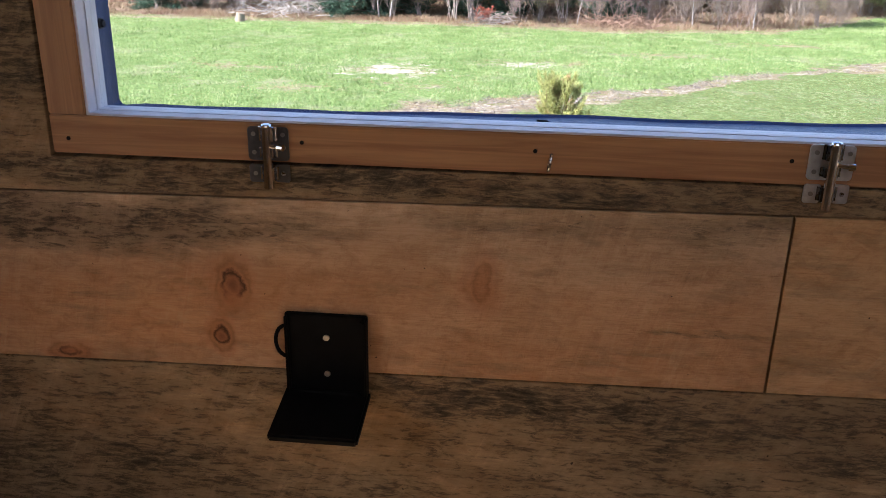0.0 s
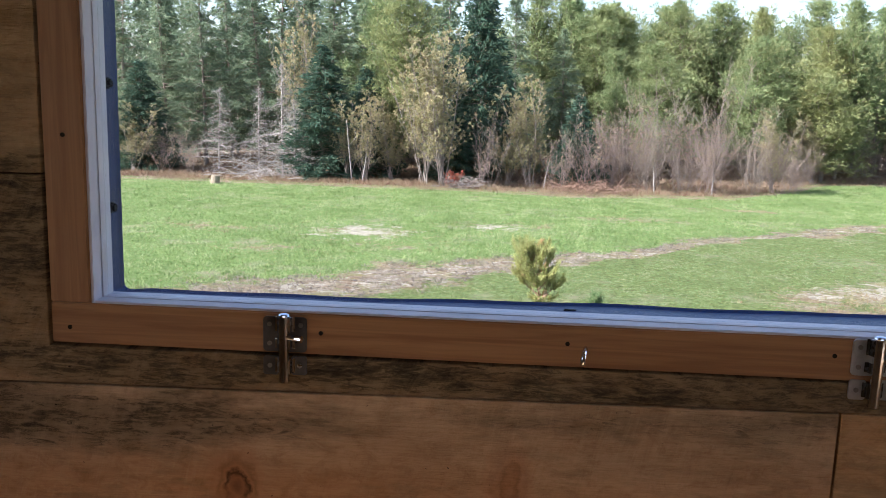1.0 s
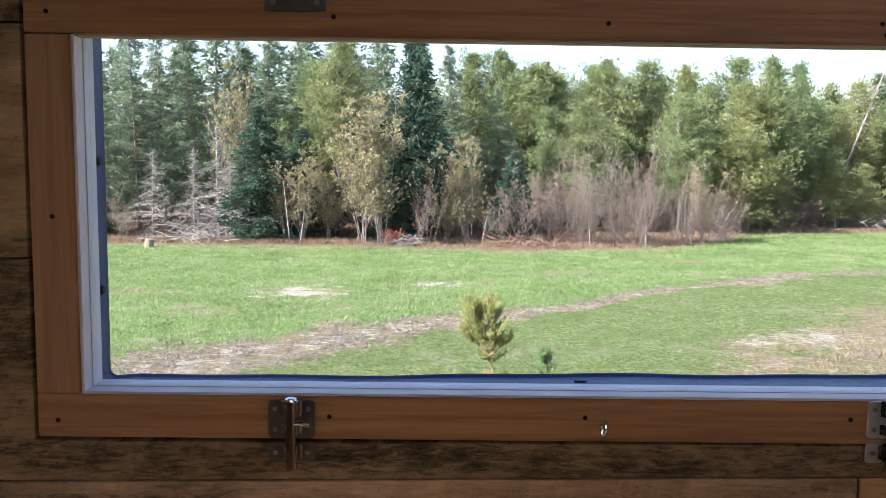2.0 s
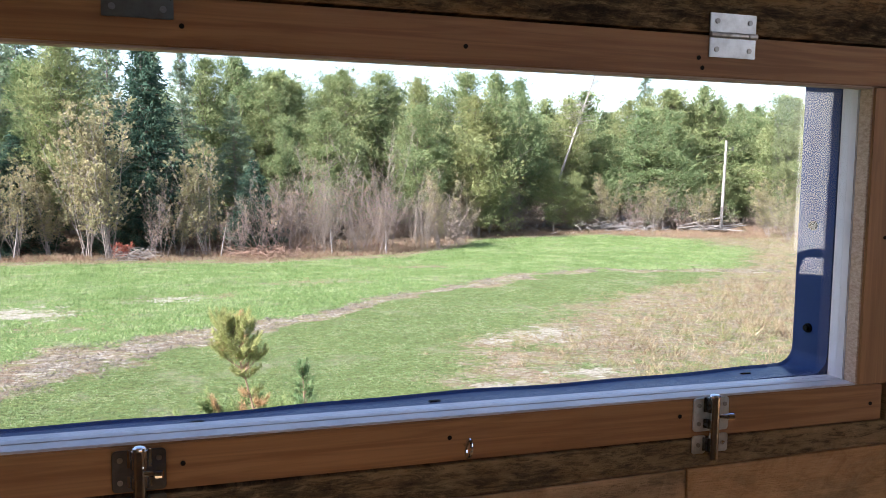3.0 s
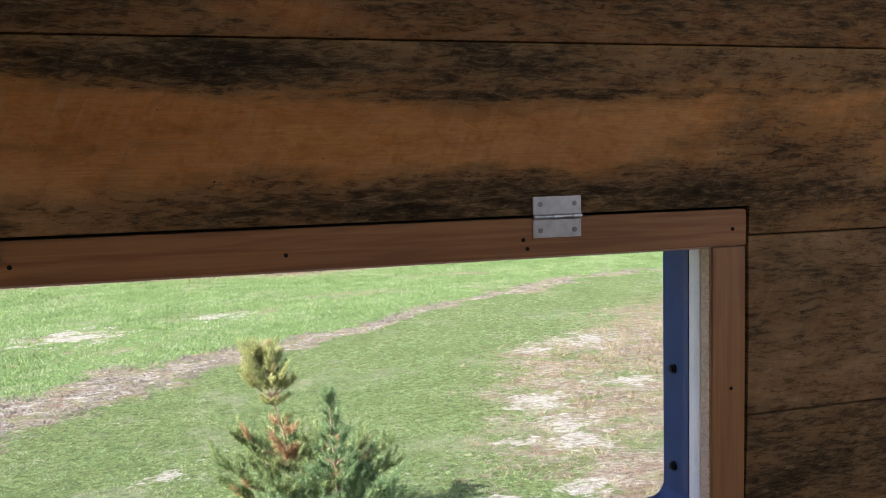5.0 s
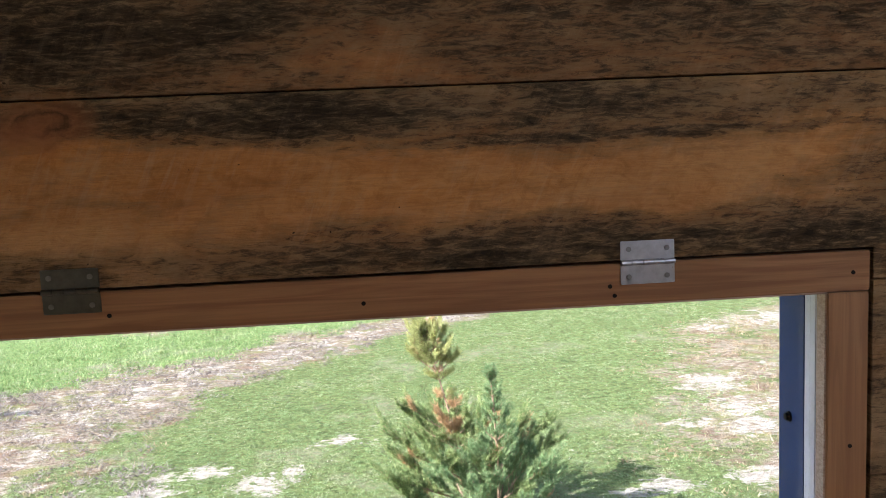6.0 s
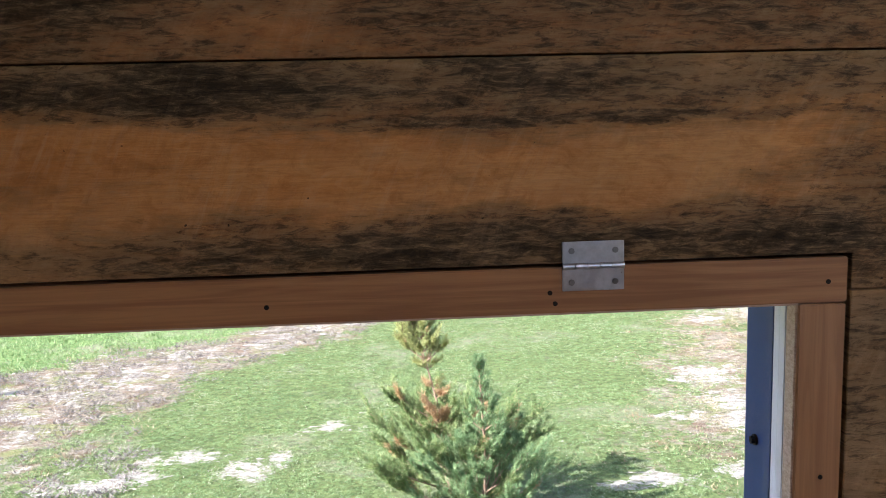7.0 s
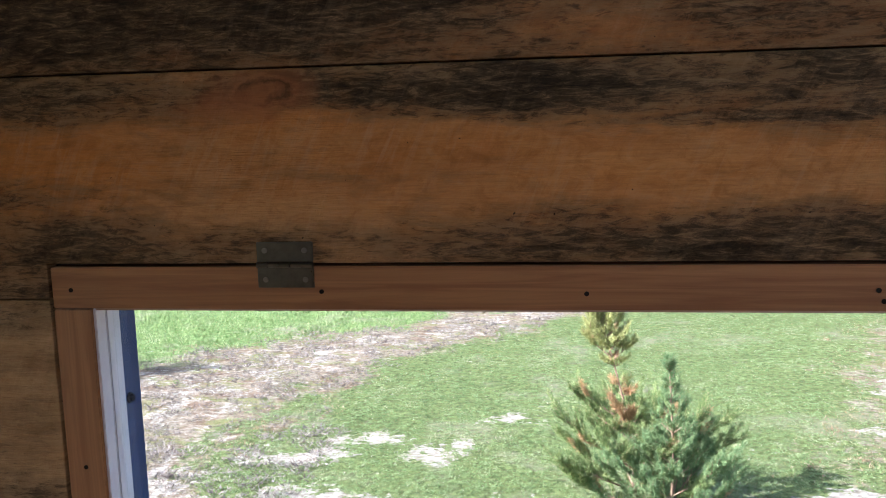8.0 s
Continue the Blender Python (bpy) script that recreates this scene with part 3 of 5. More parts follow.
boards = [
    # row, from x, to x, material
    ("low", 0, X0, X1, plank_material("stained_board_low", 3.39, 3.72, [(0.0, 0.50), (0.5, 0.44), (0.8, 0.50), (1.0, 0.46)], [(0.0, 0.1), (1.0, 0.3)], 3.1, tan=(0.48, 0.355, 0.20),
     clouds=((0.78, 3.69, 0.28, 0.03, 0.35), (-0.03, 3.50, 0.25, 0.06, 0.25), (0.37, 3.62, 0.16, 0.05, -0.2), (1.5, 3.66, 0.3, 0.06, 0.2)))),
    ("wide", 1, X0, 1.2055, plank_material("clear_board", 3.72, 4.045, [(0.0, 0.10), (0.55, 0.0), (0.74, 0.03), (1.0, 0.10)],
     [(0.0, 0.75), (0.5, 0.8), (0.75, 0.3), (1.0, 0.1)], 8.4, ((0.293, 3.882, 0.05, 0.075, 0.9), (0.266, 3.785, 0.036, 0.045, 0.9), (0.722, 3.915, 0.045, 0.085, 0.35), (-0.02, 3.735, 0.06, 0.03, 0.9)),
     tan=(0.52, 0.37, 0.23), warm=(0.54, 0.285, 0.135), saw_lean=14,
     clouds=((0.02, 3.985, 0.34, 0.045, 0.55), (-0.5, 3.96, 0.35, 0.06, 0.45), (0.98, 4.027, 0.32, 0.022, 0.28), (1.10, 3.842, 0.11, 0.005, 0.4), (1.14, 3.985, 0.08, 0.02, 0.2)),
     glows=((0.1, 3.85, 0.3, 0.07, 0.4), (1.0, 3.80, 0.25, 0.06, 0.2)))),
    ("wide", 1, 1.2095, X1, plank_material("brown_board", 3.72, 4.06, [(0.0, 0.26), (0.5, 0.06), (1.0, 0.16)], [(0.0, 0.5), (1.0, 0.5)], 12.7, tan=(0.58, 0.385, 0.21), warm=(0.56, 0.30, 0.13), saw_lean=38)),
    ("under", 2, X0, X1, plank_material("dark_board_under", 4.04, 4.37, [(0.0, 0.42), (0.2, 0.44), (0.5, 0.44), (0.8, 0.56), (1.0, 0.44)], [(0.0, 0.25), (1.0, 0.2)], 17.3, tan=(0.45, 0.325, 0.18),
     clouds=((0.64, 4.072, 0.26, 0.022, 0.32), (1.05, 4.075, 0.3, 0.022, 0.24), (0.2, 4.08, 0.22, 0.022, 0.28), (-0.08, 4.27, 0.2, 0.06, 0.35), (1.75, 4.24, 0.2, 0.05, 0.3), (1.7, 4.34, 0.15, 0.025, 0.25)))),
    ("side", 3, X0, WX0 - 0.006, plank_material("pale_board", 4.37, 4.70, [(0.0, 0.40), (0.3, 0.20), (0.8, 0.16), (0.95, 0.40), (1.0, 0.45)], [(0.0, 0.2), (1.0, 0.2)], 21.9, tan=(0.54, 0.40, 0.22))),
    ("side", 3, WX1 + 0.006, X1, plank_material("grey_board", 4.37, 4.70, [(0.0, 0.44), (0.5, 0.44), (0.85, 0.5), (1.0, 0.42)], [(0.0, 0.2), (1.0, 0.3)], 26.2, tan=(0.48, 0.35, 0.20))),
    ("over", 4, X0, X1, plank_material("banded_board", 4.70, 5.03, [(0.0, 0.34), (0.16, 0.30), (0.28, 0.14), (0.42, 0.02), (0.70, 0.02), (0.80, 0.16), (0.90, 0.26), (1.0, 0.20)],
     [(0.0, 0.05), (0.24, 0.3), (0.4, 0.55), (0.6, 0.7), (0.76, 0.6), (0.9, 0.1)], 30.5, ((0.362, 4.998, 0.10, 0.05, 0.75), (0.30, 4.975, 0.09, 0.03, 0.1)), tan=(0.54, 0.34, 0.16), warm=(0.65, 0.29, 0.08),
     clouds=((0.64, 5.000, 0.26, 0.036, 0.62), (1.02, 4.988, 0.32, 0.050, 0.34), (1.36, 4.978, 0.34, 0.055, 0.27), (0.08, 5.0, 0.3, 0.03, 0.24), (0.90, 4.785, 0.32, 0.040, 0.52), (1.22, 4.775, 0.28, 0.036, 0.36),
             (1.46, 4.783, 0.13, 0.036, 0.5), (1.65, 4.815, 0.15, 0.07, 0.45), (-0.06, 4.80, 0.18, 0.075, 0.5), (-0.25, 4.99, 0.3, 0.05, 0.4), (0.2, 4.768, 0.17, 0.036, 0.34), (1.25, 4.945, 0.34, 0.007, 0.35), (2.0, 4.86, 0.3, 0.2, 0.35)),
     glows=((0.03, 4.91, 0.16, 0.07, 0.5), (0.75, 4.89, 0.34, 0.07, 0.4), (0.36, 4.985, 0.16, 0.04, 0.6), (-0.5, 4.9, 0.3, 0.06, 0.3)))),
    # dark stain, made denser so its colour also takes the corner's falloff of light
    ("top", 5, X0, X1, plank_material("dark_top_board", 5.03, 5.36, [(0.0, 0.44), (0.12, 0.70), (0.5, 0.80), (1.0, 0.74)], [(0.0, 0.9), (0.2, 0.7), (1.0, 0.6)], 37.7, tan=(0.46, 0.28, 0.14), warm=(0.50, 0.22, 0.07),
     clouds=((0.10, 5.11, 0.42, 0.10, 0.4), (0.78, 5.08, 0.11, 0.035, -0.32), (1.25, 5.065, 0.4, 0.022, -0.15), (0.98, 5.12, 0.14, 0.04, -0.2)))),
    ("top", 6, X0, X1, plank_material("highest_board", 5.36, 5.75, [(0.0, 0.5), (1.0, 0.5)], [(0.0, 0.5), (1.0, 0.5)], 44.1)),
]
for kind, row, a, b, material in boards:
    lo, hi = S[row], (S[row + 1] if row < 6 else seam(CEIL + 0.002, 0))
    g = 0.006
    if kind == "under":
        outline = [(a, lo(a) + GAP), (b, lo(b) + GAP), (b, hi(b) - GAP), (WX1 + g, hi(WX1) - GAP), (WX1 + g - 0.008, WZ0 - g + 0.003), (WX0 - g, WZ0 - g), (WX0 - g, hi(WX0) - GAP), (a, hi(a) - GAP)]
    elif kind == "over":
        outline = [(a, lo(a) + GAP), (WX0 - g, lo(WX0) + GAP), (WX0 - g, WZ1 + g), (WX1 + g, WZ1 + g), (WX1 + g, lo(WX1) + GAP), (b, lo(b) + GAP), (b, hi(b) - GAP), (a, hi(a) - GAP)]
    else:
        outline = [(a, lo(a) + GAP), (b, lo(b) + GAP), (b, hi(b) - GAP), (a, hi(a) - GAP)]
    part("board", slab(outline, 0.0, BACK, 0.0012), material, wall_north)


# ---- the hinged window sash ----
sash = tagged(empty("window_1", (0.0, 0.0, WZ0)), "wide hinged window of reddish pine with a clear pane", "window", kind="structure")


def rail(name, a, b, z0, z1, upright=False, label=""):
    """A sash board along local x, its face at y = -0.001."""
    length, wide = b - a, z1 - z0
    bm = boxed((0, -0.001, 0), (length, 0.029, wide), 0.0018)
    ob = part(name, bm, M["trim"], sash, label)
    return ob


top_rail = rail("top_rail", WX0, WX1, 0, RAIL)
top_rail.matrix_basis = pose(WX0, 0, IZ1 - WZ0 + 0.001)
bottom_rail = rail("bottom_rail", WX0, WX1 - 0.014, 0, RAIL)
bottom_rail.matrix_basis = pose(WX0, 0, 0)
left_stile = rail("stile", IZ0, IZ1 - 0.002, 0, RAIL - 0.001)
left_stile.matrix_basis = pose(WX0 + RAIL - 0.001, 0, RAIL + 0.001, 0, -90, 0)
right_stile = rail("stile", IZ0, IZ1 - 0.002, 0, RAIL + 0.004)
right_stile.matrix_basis = pose(WX1 - 0.001, 0, RAIL + 0.001, 0, -90, 0)
# pale bare edge round the inside of the sash
for lo, hi, mt, lb in (((IX0 - 0.001, 0.003, RAIL), (IX0 + 0.0035, 0.030, IZ1 - WZ0), "white", "white painted inner edge"),
                       ((IX1 - 0.0075, 0.003, RAIL), (IX1 - 0.003, 0.030, IZ1 - WZ0), "edge", "pale weathered inner edge"),
                       ((IX0 + 0.0035, 0.003, RAIL - 0.001), (IX1 - 0.0075, 0.030, RAIL + 0.0035), "white", "white painted inner edge"),
                       ((IX0 + 0.0035, 0.003, IZ1 - WZ0 - 0.0025), (IX1 - 0.0075, 0.030, IZ1 - WZ0 + 0.001), "edge", "pale weathered inner edge")):
    part("edge_strip", boxed(lo, hi, 0.0008), M[mt], sash, lb)
# white stop behind the sash, a thin dark joint between
for lo, hi in (((0.031, 0.0322, 0.025), (IX0 + 0.004, 0.070, 0.606)), ((IX1 - 0.0075, 0.0322, 0.025), (1.581, 0.070, 0.606)),
               ((IX0 + 0.004, 0.0322, 0.025), (IX1 - 0.0075, 0.070, RAIL + 0.004)), ((IX0 + 0.004, 0.0322, 0.592), (IX1 - 0.0075, 0.070, 0.6065))):
    part("white_stop", boxed(lo, hi, 0.0015), M["white"], sash, "white vinyl window stop")
pane = part("pane", boxed((IX0 + 0.005, 0.047, RAIL + 0.005), (IX1 - 0.0085, 0.050, 0.591)), M["pane"], sash, "clear acrylic pane")
pane.visible_shadow = False


def screw(parent, x, z, y=-0.001, r=0.0034, material=None):
    bm = rod(bmesh.new(), (x, y - 0.0012, z), (x, y + 0.002, z), r, 10)
    return part("screw", bm, material or M["hole"], parent)


for x, z in ((0.038, 0.603), (0.433, 0.601), (0.814, 0.598), (1.196, 0.603), (1.585, 0.604),
             (0.035, 0.025), (0.427, 0.034), (0.799, 0.036), (1.188, 0.037), (1.573, 0.030), (0.037, 0.320), (1.583, 0.320), (1.203, 0.588)):
    held = top_rail if z > 0.55 else (bottom_rail if z < 0.06 else (left_stile if x < 0.5 else right_stile))
    screw(held, x, z).matrix_parent_inverse = held.matrix_basis.inverted()

# ---- blue plastic liner round the outside of the opening ----
liner = tagged(empty("window_liner", (0.0, 0.12, 4.104)), "dark blue glossy plastic liner with rounded corners", "window liner", kind="structure")


def liner_ring():
    """A frame whose inner edge has round corners and a wavy lower side."""
    ox0, ox1, oz0, oz1 = 0.0305, 1.5815, 0.0265, 0.6085
    ix0, ix1, iz0, iz1, r, rise = 0.056, 1.541, 0.052, 0.6065, 0.034, 0.017
    n, inner = 10, []
    for cx, cz, a0 in ((ix1 - r, iz0 + rise + r, -90), (ix1 - 0.012, iz1 - 0.012, 0), (ix0 + 0.012, iz1 - 0.012, 90), (ix0 + r * 0.35, iz0 + r * 0.35, 180)):
        rr = r if a0 == -90 else (0.012 if a0 in (0, 90) else r * 0.35)
        for k in range(n + 1):
            a = radians(a0 + 90 * k / n)
            inner.append((cx + rr * math.cos(a), cz + rr * math.sin(a)))
    for k in range(1, 40):
        x = ix0 + r * 0.35 + (ix1 - r - ix0 - r * 0.35) * k / 40
        inner.append((x, iz0 + rise * min(1, x / 1.45) + 0.0015 * math.sin(x * 9 + 0.6) + 0.001 * math.sin(x * 23)))
    bm = bmesh.new()
    loops = []
    for y, grow in ((-0.049, 0.0), (0.020, 0.001), (0.028, -0.003)):
        loops.append([bm.verts.new((x, y + (0.012 if x > 1.5 and y > 0 else 0), z - grow if z < 0.3 else z)) for x, z in inner])
    outer = [(min(max(ox0 if x < 0.08 else (ox1 if x > 1.52 else x), ox0), ox1), oz0 if z < 0.09 else (oz1 if z > 0.59 else z)) for x, z in inner]
    ob_, of_ = ([bm.verts.new((x, y, z)) for x, z in outer] for y in (0.028, -0.049))
    loops = [list(of_)] + loops + [list(ob_)]
    m = len(inner)
    for u, v in zip(loops, loops[1:]):
        for k in range(m):
            q = [u[k], u[(k + 1) % m], v[(k + 1) % m], v[k]]
            if len({tuple(round(c, 6) for c in w.co) for w in q}) >= 3:
                bm.faces.new(q)
    bmesh.ops.remove_doubles(bm, verts=bm.verts, dist=1e-6)
    bmesh.ops.recalc_face_normals(bm, faces=bm.faces)
    return bm


part("liner_shell", liner_ring(), M["blue"], liner)
for x, y, z, d in ((0.449, -0.012, 0.0575, "z"), (0.81, -0.012, 0.0620, "z"), (1.40, -0.008, 0.0685, "z"), (1.5405, 0.0, 0.145, "x"), (1.5405, 0.0, 0.335, "x"), (0.0565, -0.010, 0.40, "-x"), (0.0565, -0.010, 0.20, "-x")):
    bm = bmesh.new()
    off = {"z": (0, 0, 0.0025), "x": (-0.008, 0, 0), "-x": (0.007, 0, 0)}[d]
    if d == "z":
        part("clip", box(bm, (x - 0.010, y - 0.004, z - 0.004), (x + 0.010, y + 0.003, z + 0.0025), 0.001), M["iron"], liner, "flat black plastic clip")
        continue
    rod(bm, (x - off[0] * 0.3, y, z - off[2] * 0.3), (x + off[0], y, z + off[2]), 0.0065, 6)
    rod(bm, (x - off[0] * 0.3, y, z - off[2] * 0.3), (x + off[0] * 0.35, y, z + off[2] * 0.35), 0.009, 14)
    part("bolt_head", bm, M["iron"], liner, "black bolt head")


# ---- hardware on the sash ----
def hinge(material, lip):
    """A butt hinge: two leaves, a knuckle and four screws. Its base is at the foot of the lower leaf."""
    h = tagged(empty("hinge"), "zinc butt hinge on the top of the window", "hinge", "window hinges")
    lower = part("leaf", boxed((-0.0425, -0.0045, 0.0), (0.0425, -0.0018, 0.030), 0.0008), material, h)
    upper = part("leaf", boxed((-0.0425, -0.0045, 0.038), (0.0425, -0.0018, 0.0675), 0.0008), material, h)
    bm = bmesh.new()
    for k in range(5):
        a = -0.0425 + 0.017 * k
        rod(bm, (a + 0.0004, -0.006, 0.034), (a + 0.0166, -0.006, 0.034), 0.0045 if k % 2 == 0 else 0.004, 12)
    part("knuckle", bm, material, h)
    for x in (-0.030, 0.030):
        for z in (0.012, 0.055):
            bm = rod(bmesh.new(), (x, -0.0062, z), (x, -0.0035, z), 0.0042, 12)
            box(bm, (x - 0.003, -0.0066, z - 0.0006), (x + 0.003, -0.006, z + 0.0006))
            part("screw", bm, M["screw_zinc"], lower if z < 0.03 else upper)
    return h


# same hinge twice: the left one's dark reflection is put into its colour
left_hinge = hinge(M["shaded_dull_zinc"], 0)
right_hinge = hinge(M["zinc"], 0)
left_hinge["label"] = "zinc butt hinge above the window, shade put into its colour"
right_hinge["label"] = "shiny zinc butt hinge above the window"
left_hinge.location, right_hinge.location = (0.381, 0, 4.7135), (1.255, 0, 4.711)


def barrel_bolt(plate_metal, barrel):
    """A slide bolt: plate, barrel, rod with a knob, keeper and screws; its base is at the keeper's foot."""
    b = tagged(empty("barrel_bolt"), "steel barrel bolt holding the window shut", "bolt", "barrel bolts")
    def plate(x0, z0, x1, z1, r=0.006):
        pts = []
        for cx, cz, a0 in ((x1 - r, z0 + r, -90), (x1 - r, z1 - r, 0), (x0 + r, z1 - r, 90), (x0 + r, z0 + r, 180)):
            pts += [(cx + r * math.cos(radians(a0 + 30 * k)), cz + r * math.sin(radians(a0 + 30 * k))) for k in range(4)]
        return slab(pts, -0.0035, -0.0008, 0.0005)

    def strap(z0, z1, r=0.0112):
        """A half-round strap over the rod, with short flat feet."""
        bm = bmesh.new()
        outer = [(-r - 0.004, -0.0036), (-r, -0.0042)] + [(-r * math.cos(radians(20 * k)), -0.0060 - r * math.sin(radians(20 * k))) for k in range(10)] + [(r, -0.0042), (r + 0.004, -0.0036)]
        rows = [[bm.verts.new((x, y, z)) for x, y in outer] for z in (z0, z0 + 0.001, z1 - 0.001, z1)]
        inner = [[bm.verts.new((x * 0.86, min(-0.0036, y * 0.88), z)) for x, y in outer] for z in (z0, z1)]
        for u, w in zip([inner[0]] + rows, rows + [inner[1]]):
            for k in range(len(outer) - 1):
                bm.faces.new([u[k], u[k + 1], w[k + 1], w[k]])
        bmesh.ops.recalc_face_normals(bm, faces=bm.faces)
        for f in bm.faces:
            f.smooth = True
        return bm
    back = part("back_plate", plate(-0.034, 0.040, 0.033, 0.095), plate_metal, b)
    left_keeper = part("keeper_plate", plate(-0.034, 0.003, -0.009, 0.033, 0.004), plate_metal, b)
    right_keeper = part("keeper_plate", plate(0.009, 0.004, 0.033, 0.034, 0.004), plate_metal, b)
    part("barrel", strap(0.046, 0.061), barrel, b, "half-round steel guide")
    part("barrel", strap(0.072, 0.096), barrel, b, "half-round steel guide")
    part("keeper", strap(0.008, 0.030), barrel, b, "half-round steel keeper")
    bm = rod(bmesh.new(), (0.0, -0.0112, -0.004), (0.0, -0.0112, 0.098), 0.0082, 16)
    bmesh.ops.create_uvsphere(bm, u_segments=14, v_segments=8, radius=0.0090, matrix=Matrix.Translation((0, -0.0112, 0.0985)) @ Matrix.Diagonal((1, 1, 0.45, 1)))
    part("rod", bm, M["chrome"], b)
    bm = rod(bmesh.new(), (0.004, -0.014, 0.067), (0.022, -0.020, 0.066), 0.0036, 10)
    rod(bm, (0.020, -0.0195, 0.066), (0.029, -0.022, 0.066), 0.0056, 12)
    part("knob", bm, M["chrome"], b)
    for x, z in ((-0.024, 0.083), (-0.024, 0.053), (0.024, 0.083), (0.0245, 0.062), (-0.0235, 0.018), (0.0225, 0.019)):
        bm = rod(bmesh.new(), (x, -0.0055, z), (x, -0.002, z), 0.0036, 10)
        part("screw", bm, M["screw_zinc"], back if z > 0.04 else (left_keeper if x < 0 else right_keeper))
    return b


# both bolts are one steel; these copies carry the shade in their colour
M["dark_plate"] = metal_material("shaded_steel_plate", (0.12, 0.125, 0.135), 0.35)
M["dark_barrel"] = metal_material("shaded_steel_barrel", (0.10, 0.105, 0.11), 0.22)
left_bolt, right_bolt = barrel_bolt(M["dark_plate"], M["chrome"]), barrel_bolt(M["zinc"], M["dark_barrel"])
left_bolt["label"] = "steel barrel bolt with a plate coloured for shade and a bright rod"
right_bolt["label"] = "zinc barrel bolt with a bright rod"
left_bolt.location, right_bolt.location = (0.373, -0.001, 4.069), (1.2455, -0.001, 4.076)

eye = tagged(empty("screw_eye", (0.822, -0.001, 4.130)), "small bright steel screw eye in the bottom rail", "hook")
bm = bmesh.new()
for k in range(16):
    a, b = (radians(22.5 * j) for j in (k, k + 1))
    rod(bm, (0.002 * math.sin(a), -0.020 - 0.010 * math.cos(a), 0.013 * math.sin(a)), (0.002 * math.sin(b), -0.020 - 0.010 * math.cos(b), 0.013 * math.sin(b)), 0.0026, 8)
part("ring", bm, M["chrome"], eye)
part("shank", rod(bmesh.new(), (0, -0.010, 0), (0, 0.004, 0), 0.0018, 8), M["chrome"], eye)

# ---- black folding bracket under the window ----
bracket = tagged(empty("wall_bracket", (0.458, 0.0, 3.69)), "black plastic folding bracket screwed to the wall", "bracket")
bracket_plate = part("back_plate", boxed((-0.072, -0.012, 0.0), (0.072, -0.0005, 0.152), 0.002), M["iron"], bracket)
bm = boxed((-0.076, -0.135, -0.008), (0.076, -0.004, 0.008), 0.004)
bmesh.ops.rotate(bm, verts=bm.verts, cent=(0, 0, 0), matrix=Matrix.Rotation(radians(9), 3, "X"))
part("tray", bm, M["iron"], bracket)
part("side_rib", boxed((0.062, -0.026, 0.0), (0.072, -0.010, 0.150), 0.003), M["iron"], bracket)
part("side_rib", boxed((-0.072, -0.020, 0.0), (-0.064, -0.010, 0.150), 0.003), M["iron"], bracket)
part("hinge_pin", rod(bmesh.new(), (-0.070, -0.016, 0.002), (0.070, -0.016, 0.002), 0.006, 12), M["iron"], bracket)
for z in (0.040, 0.110):
    part("screw", rod(bmesh.new(), (0.001, -0.0150, z), (0.001, -0.011, z), 0.0055, 12), M["screw_zinc"], bracket_plate, "grey screw head")
bm = bmesh.new()
for k in range(9):
    a, b = (radians(90 + 20 * j) for j in (k, k + 1))
    rod(bm, (-0.070 + 0.020 * math.cos(a), -0.010, 0.098 + 0.030 * math.sin(a)), (-0.070 + 0.020 * math.cos(b), -0.010, 0.098 + 0.030 * math.sin(b)), 0.0035, 8)
part("loop", bm, M["iron"], bracket, "black loop on the side")

# ---- white panelled door, swung wide open outside the doorway ----
DOOR_LONG = 0.80
door = tagged(empty("door_1", (DOOR1 - 0.02, Y0 - 0.105, FLOOR + 0.012)), "white six-panel steel door swung wide open in the sun", "door", kind="structure")
part("leaf", boxed((-0.020, -DOOR_LONG, 0.0), (0.020, 0.0, 1.98), 0.002), M["door_white"], door)
for y0, y1 in ((0.11, 0.355), (0.445, 0.69)):
    for z0, z1 in ((0.16, 0.70), (0.92, 1.52), (1.64, 1.86)):
        bm = bmesh.new()
        for a, b, c, d in ((y0, y1, z0, z0 + 0.02), (y0, y1, z1 - 0.02, z1), (y0, y0 + 0.02, z0 + 0.02, z1 - 0.02), (y1 - 0.02, y1, z0 + 0.02, z1 - 0.02)):
            box(bm, (-0.0270, -b, c), (-0.0195, -a, d), 0.002)
        box(bm, (-0.0245, -(y1 - 0.05), z0 + 0.05), (-0.0195, -(y0 + 0.05), z1 - 0.05), 0.002)
        part("panel", bm, M["door_white"], door)
for z in (0.2, 1.0, 1.8):
    part("hinge_barrel", rod(bmesh.new(), (-0.014, 0.006, z - 0.045), (-0.014, 0.006, z + 0.045), 0.007, 10), M["zinc"], door)
landing = tagged(empty("landing", (DOOR0 - 0.15, Y0 - 1.15, FLOOR - 0.12)), "weathered board landing outside the open door", "landing", kind="structure")
for k in range(8):
    part("plank", boxed((0.0, 0.135 * k - 0.03, 0.06), (1.45, 0.135 * k + 0.098, 0.10), 0.003), M["post"], landing)
for px in (0.06, 1.32):
    part("post", boxed((px, -0.02, -3.6), (px + 0.09, 0.07, 0.058), 0.003), M["post"], landing)


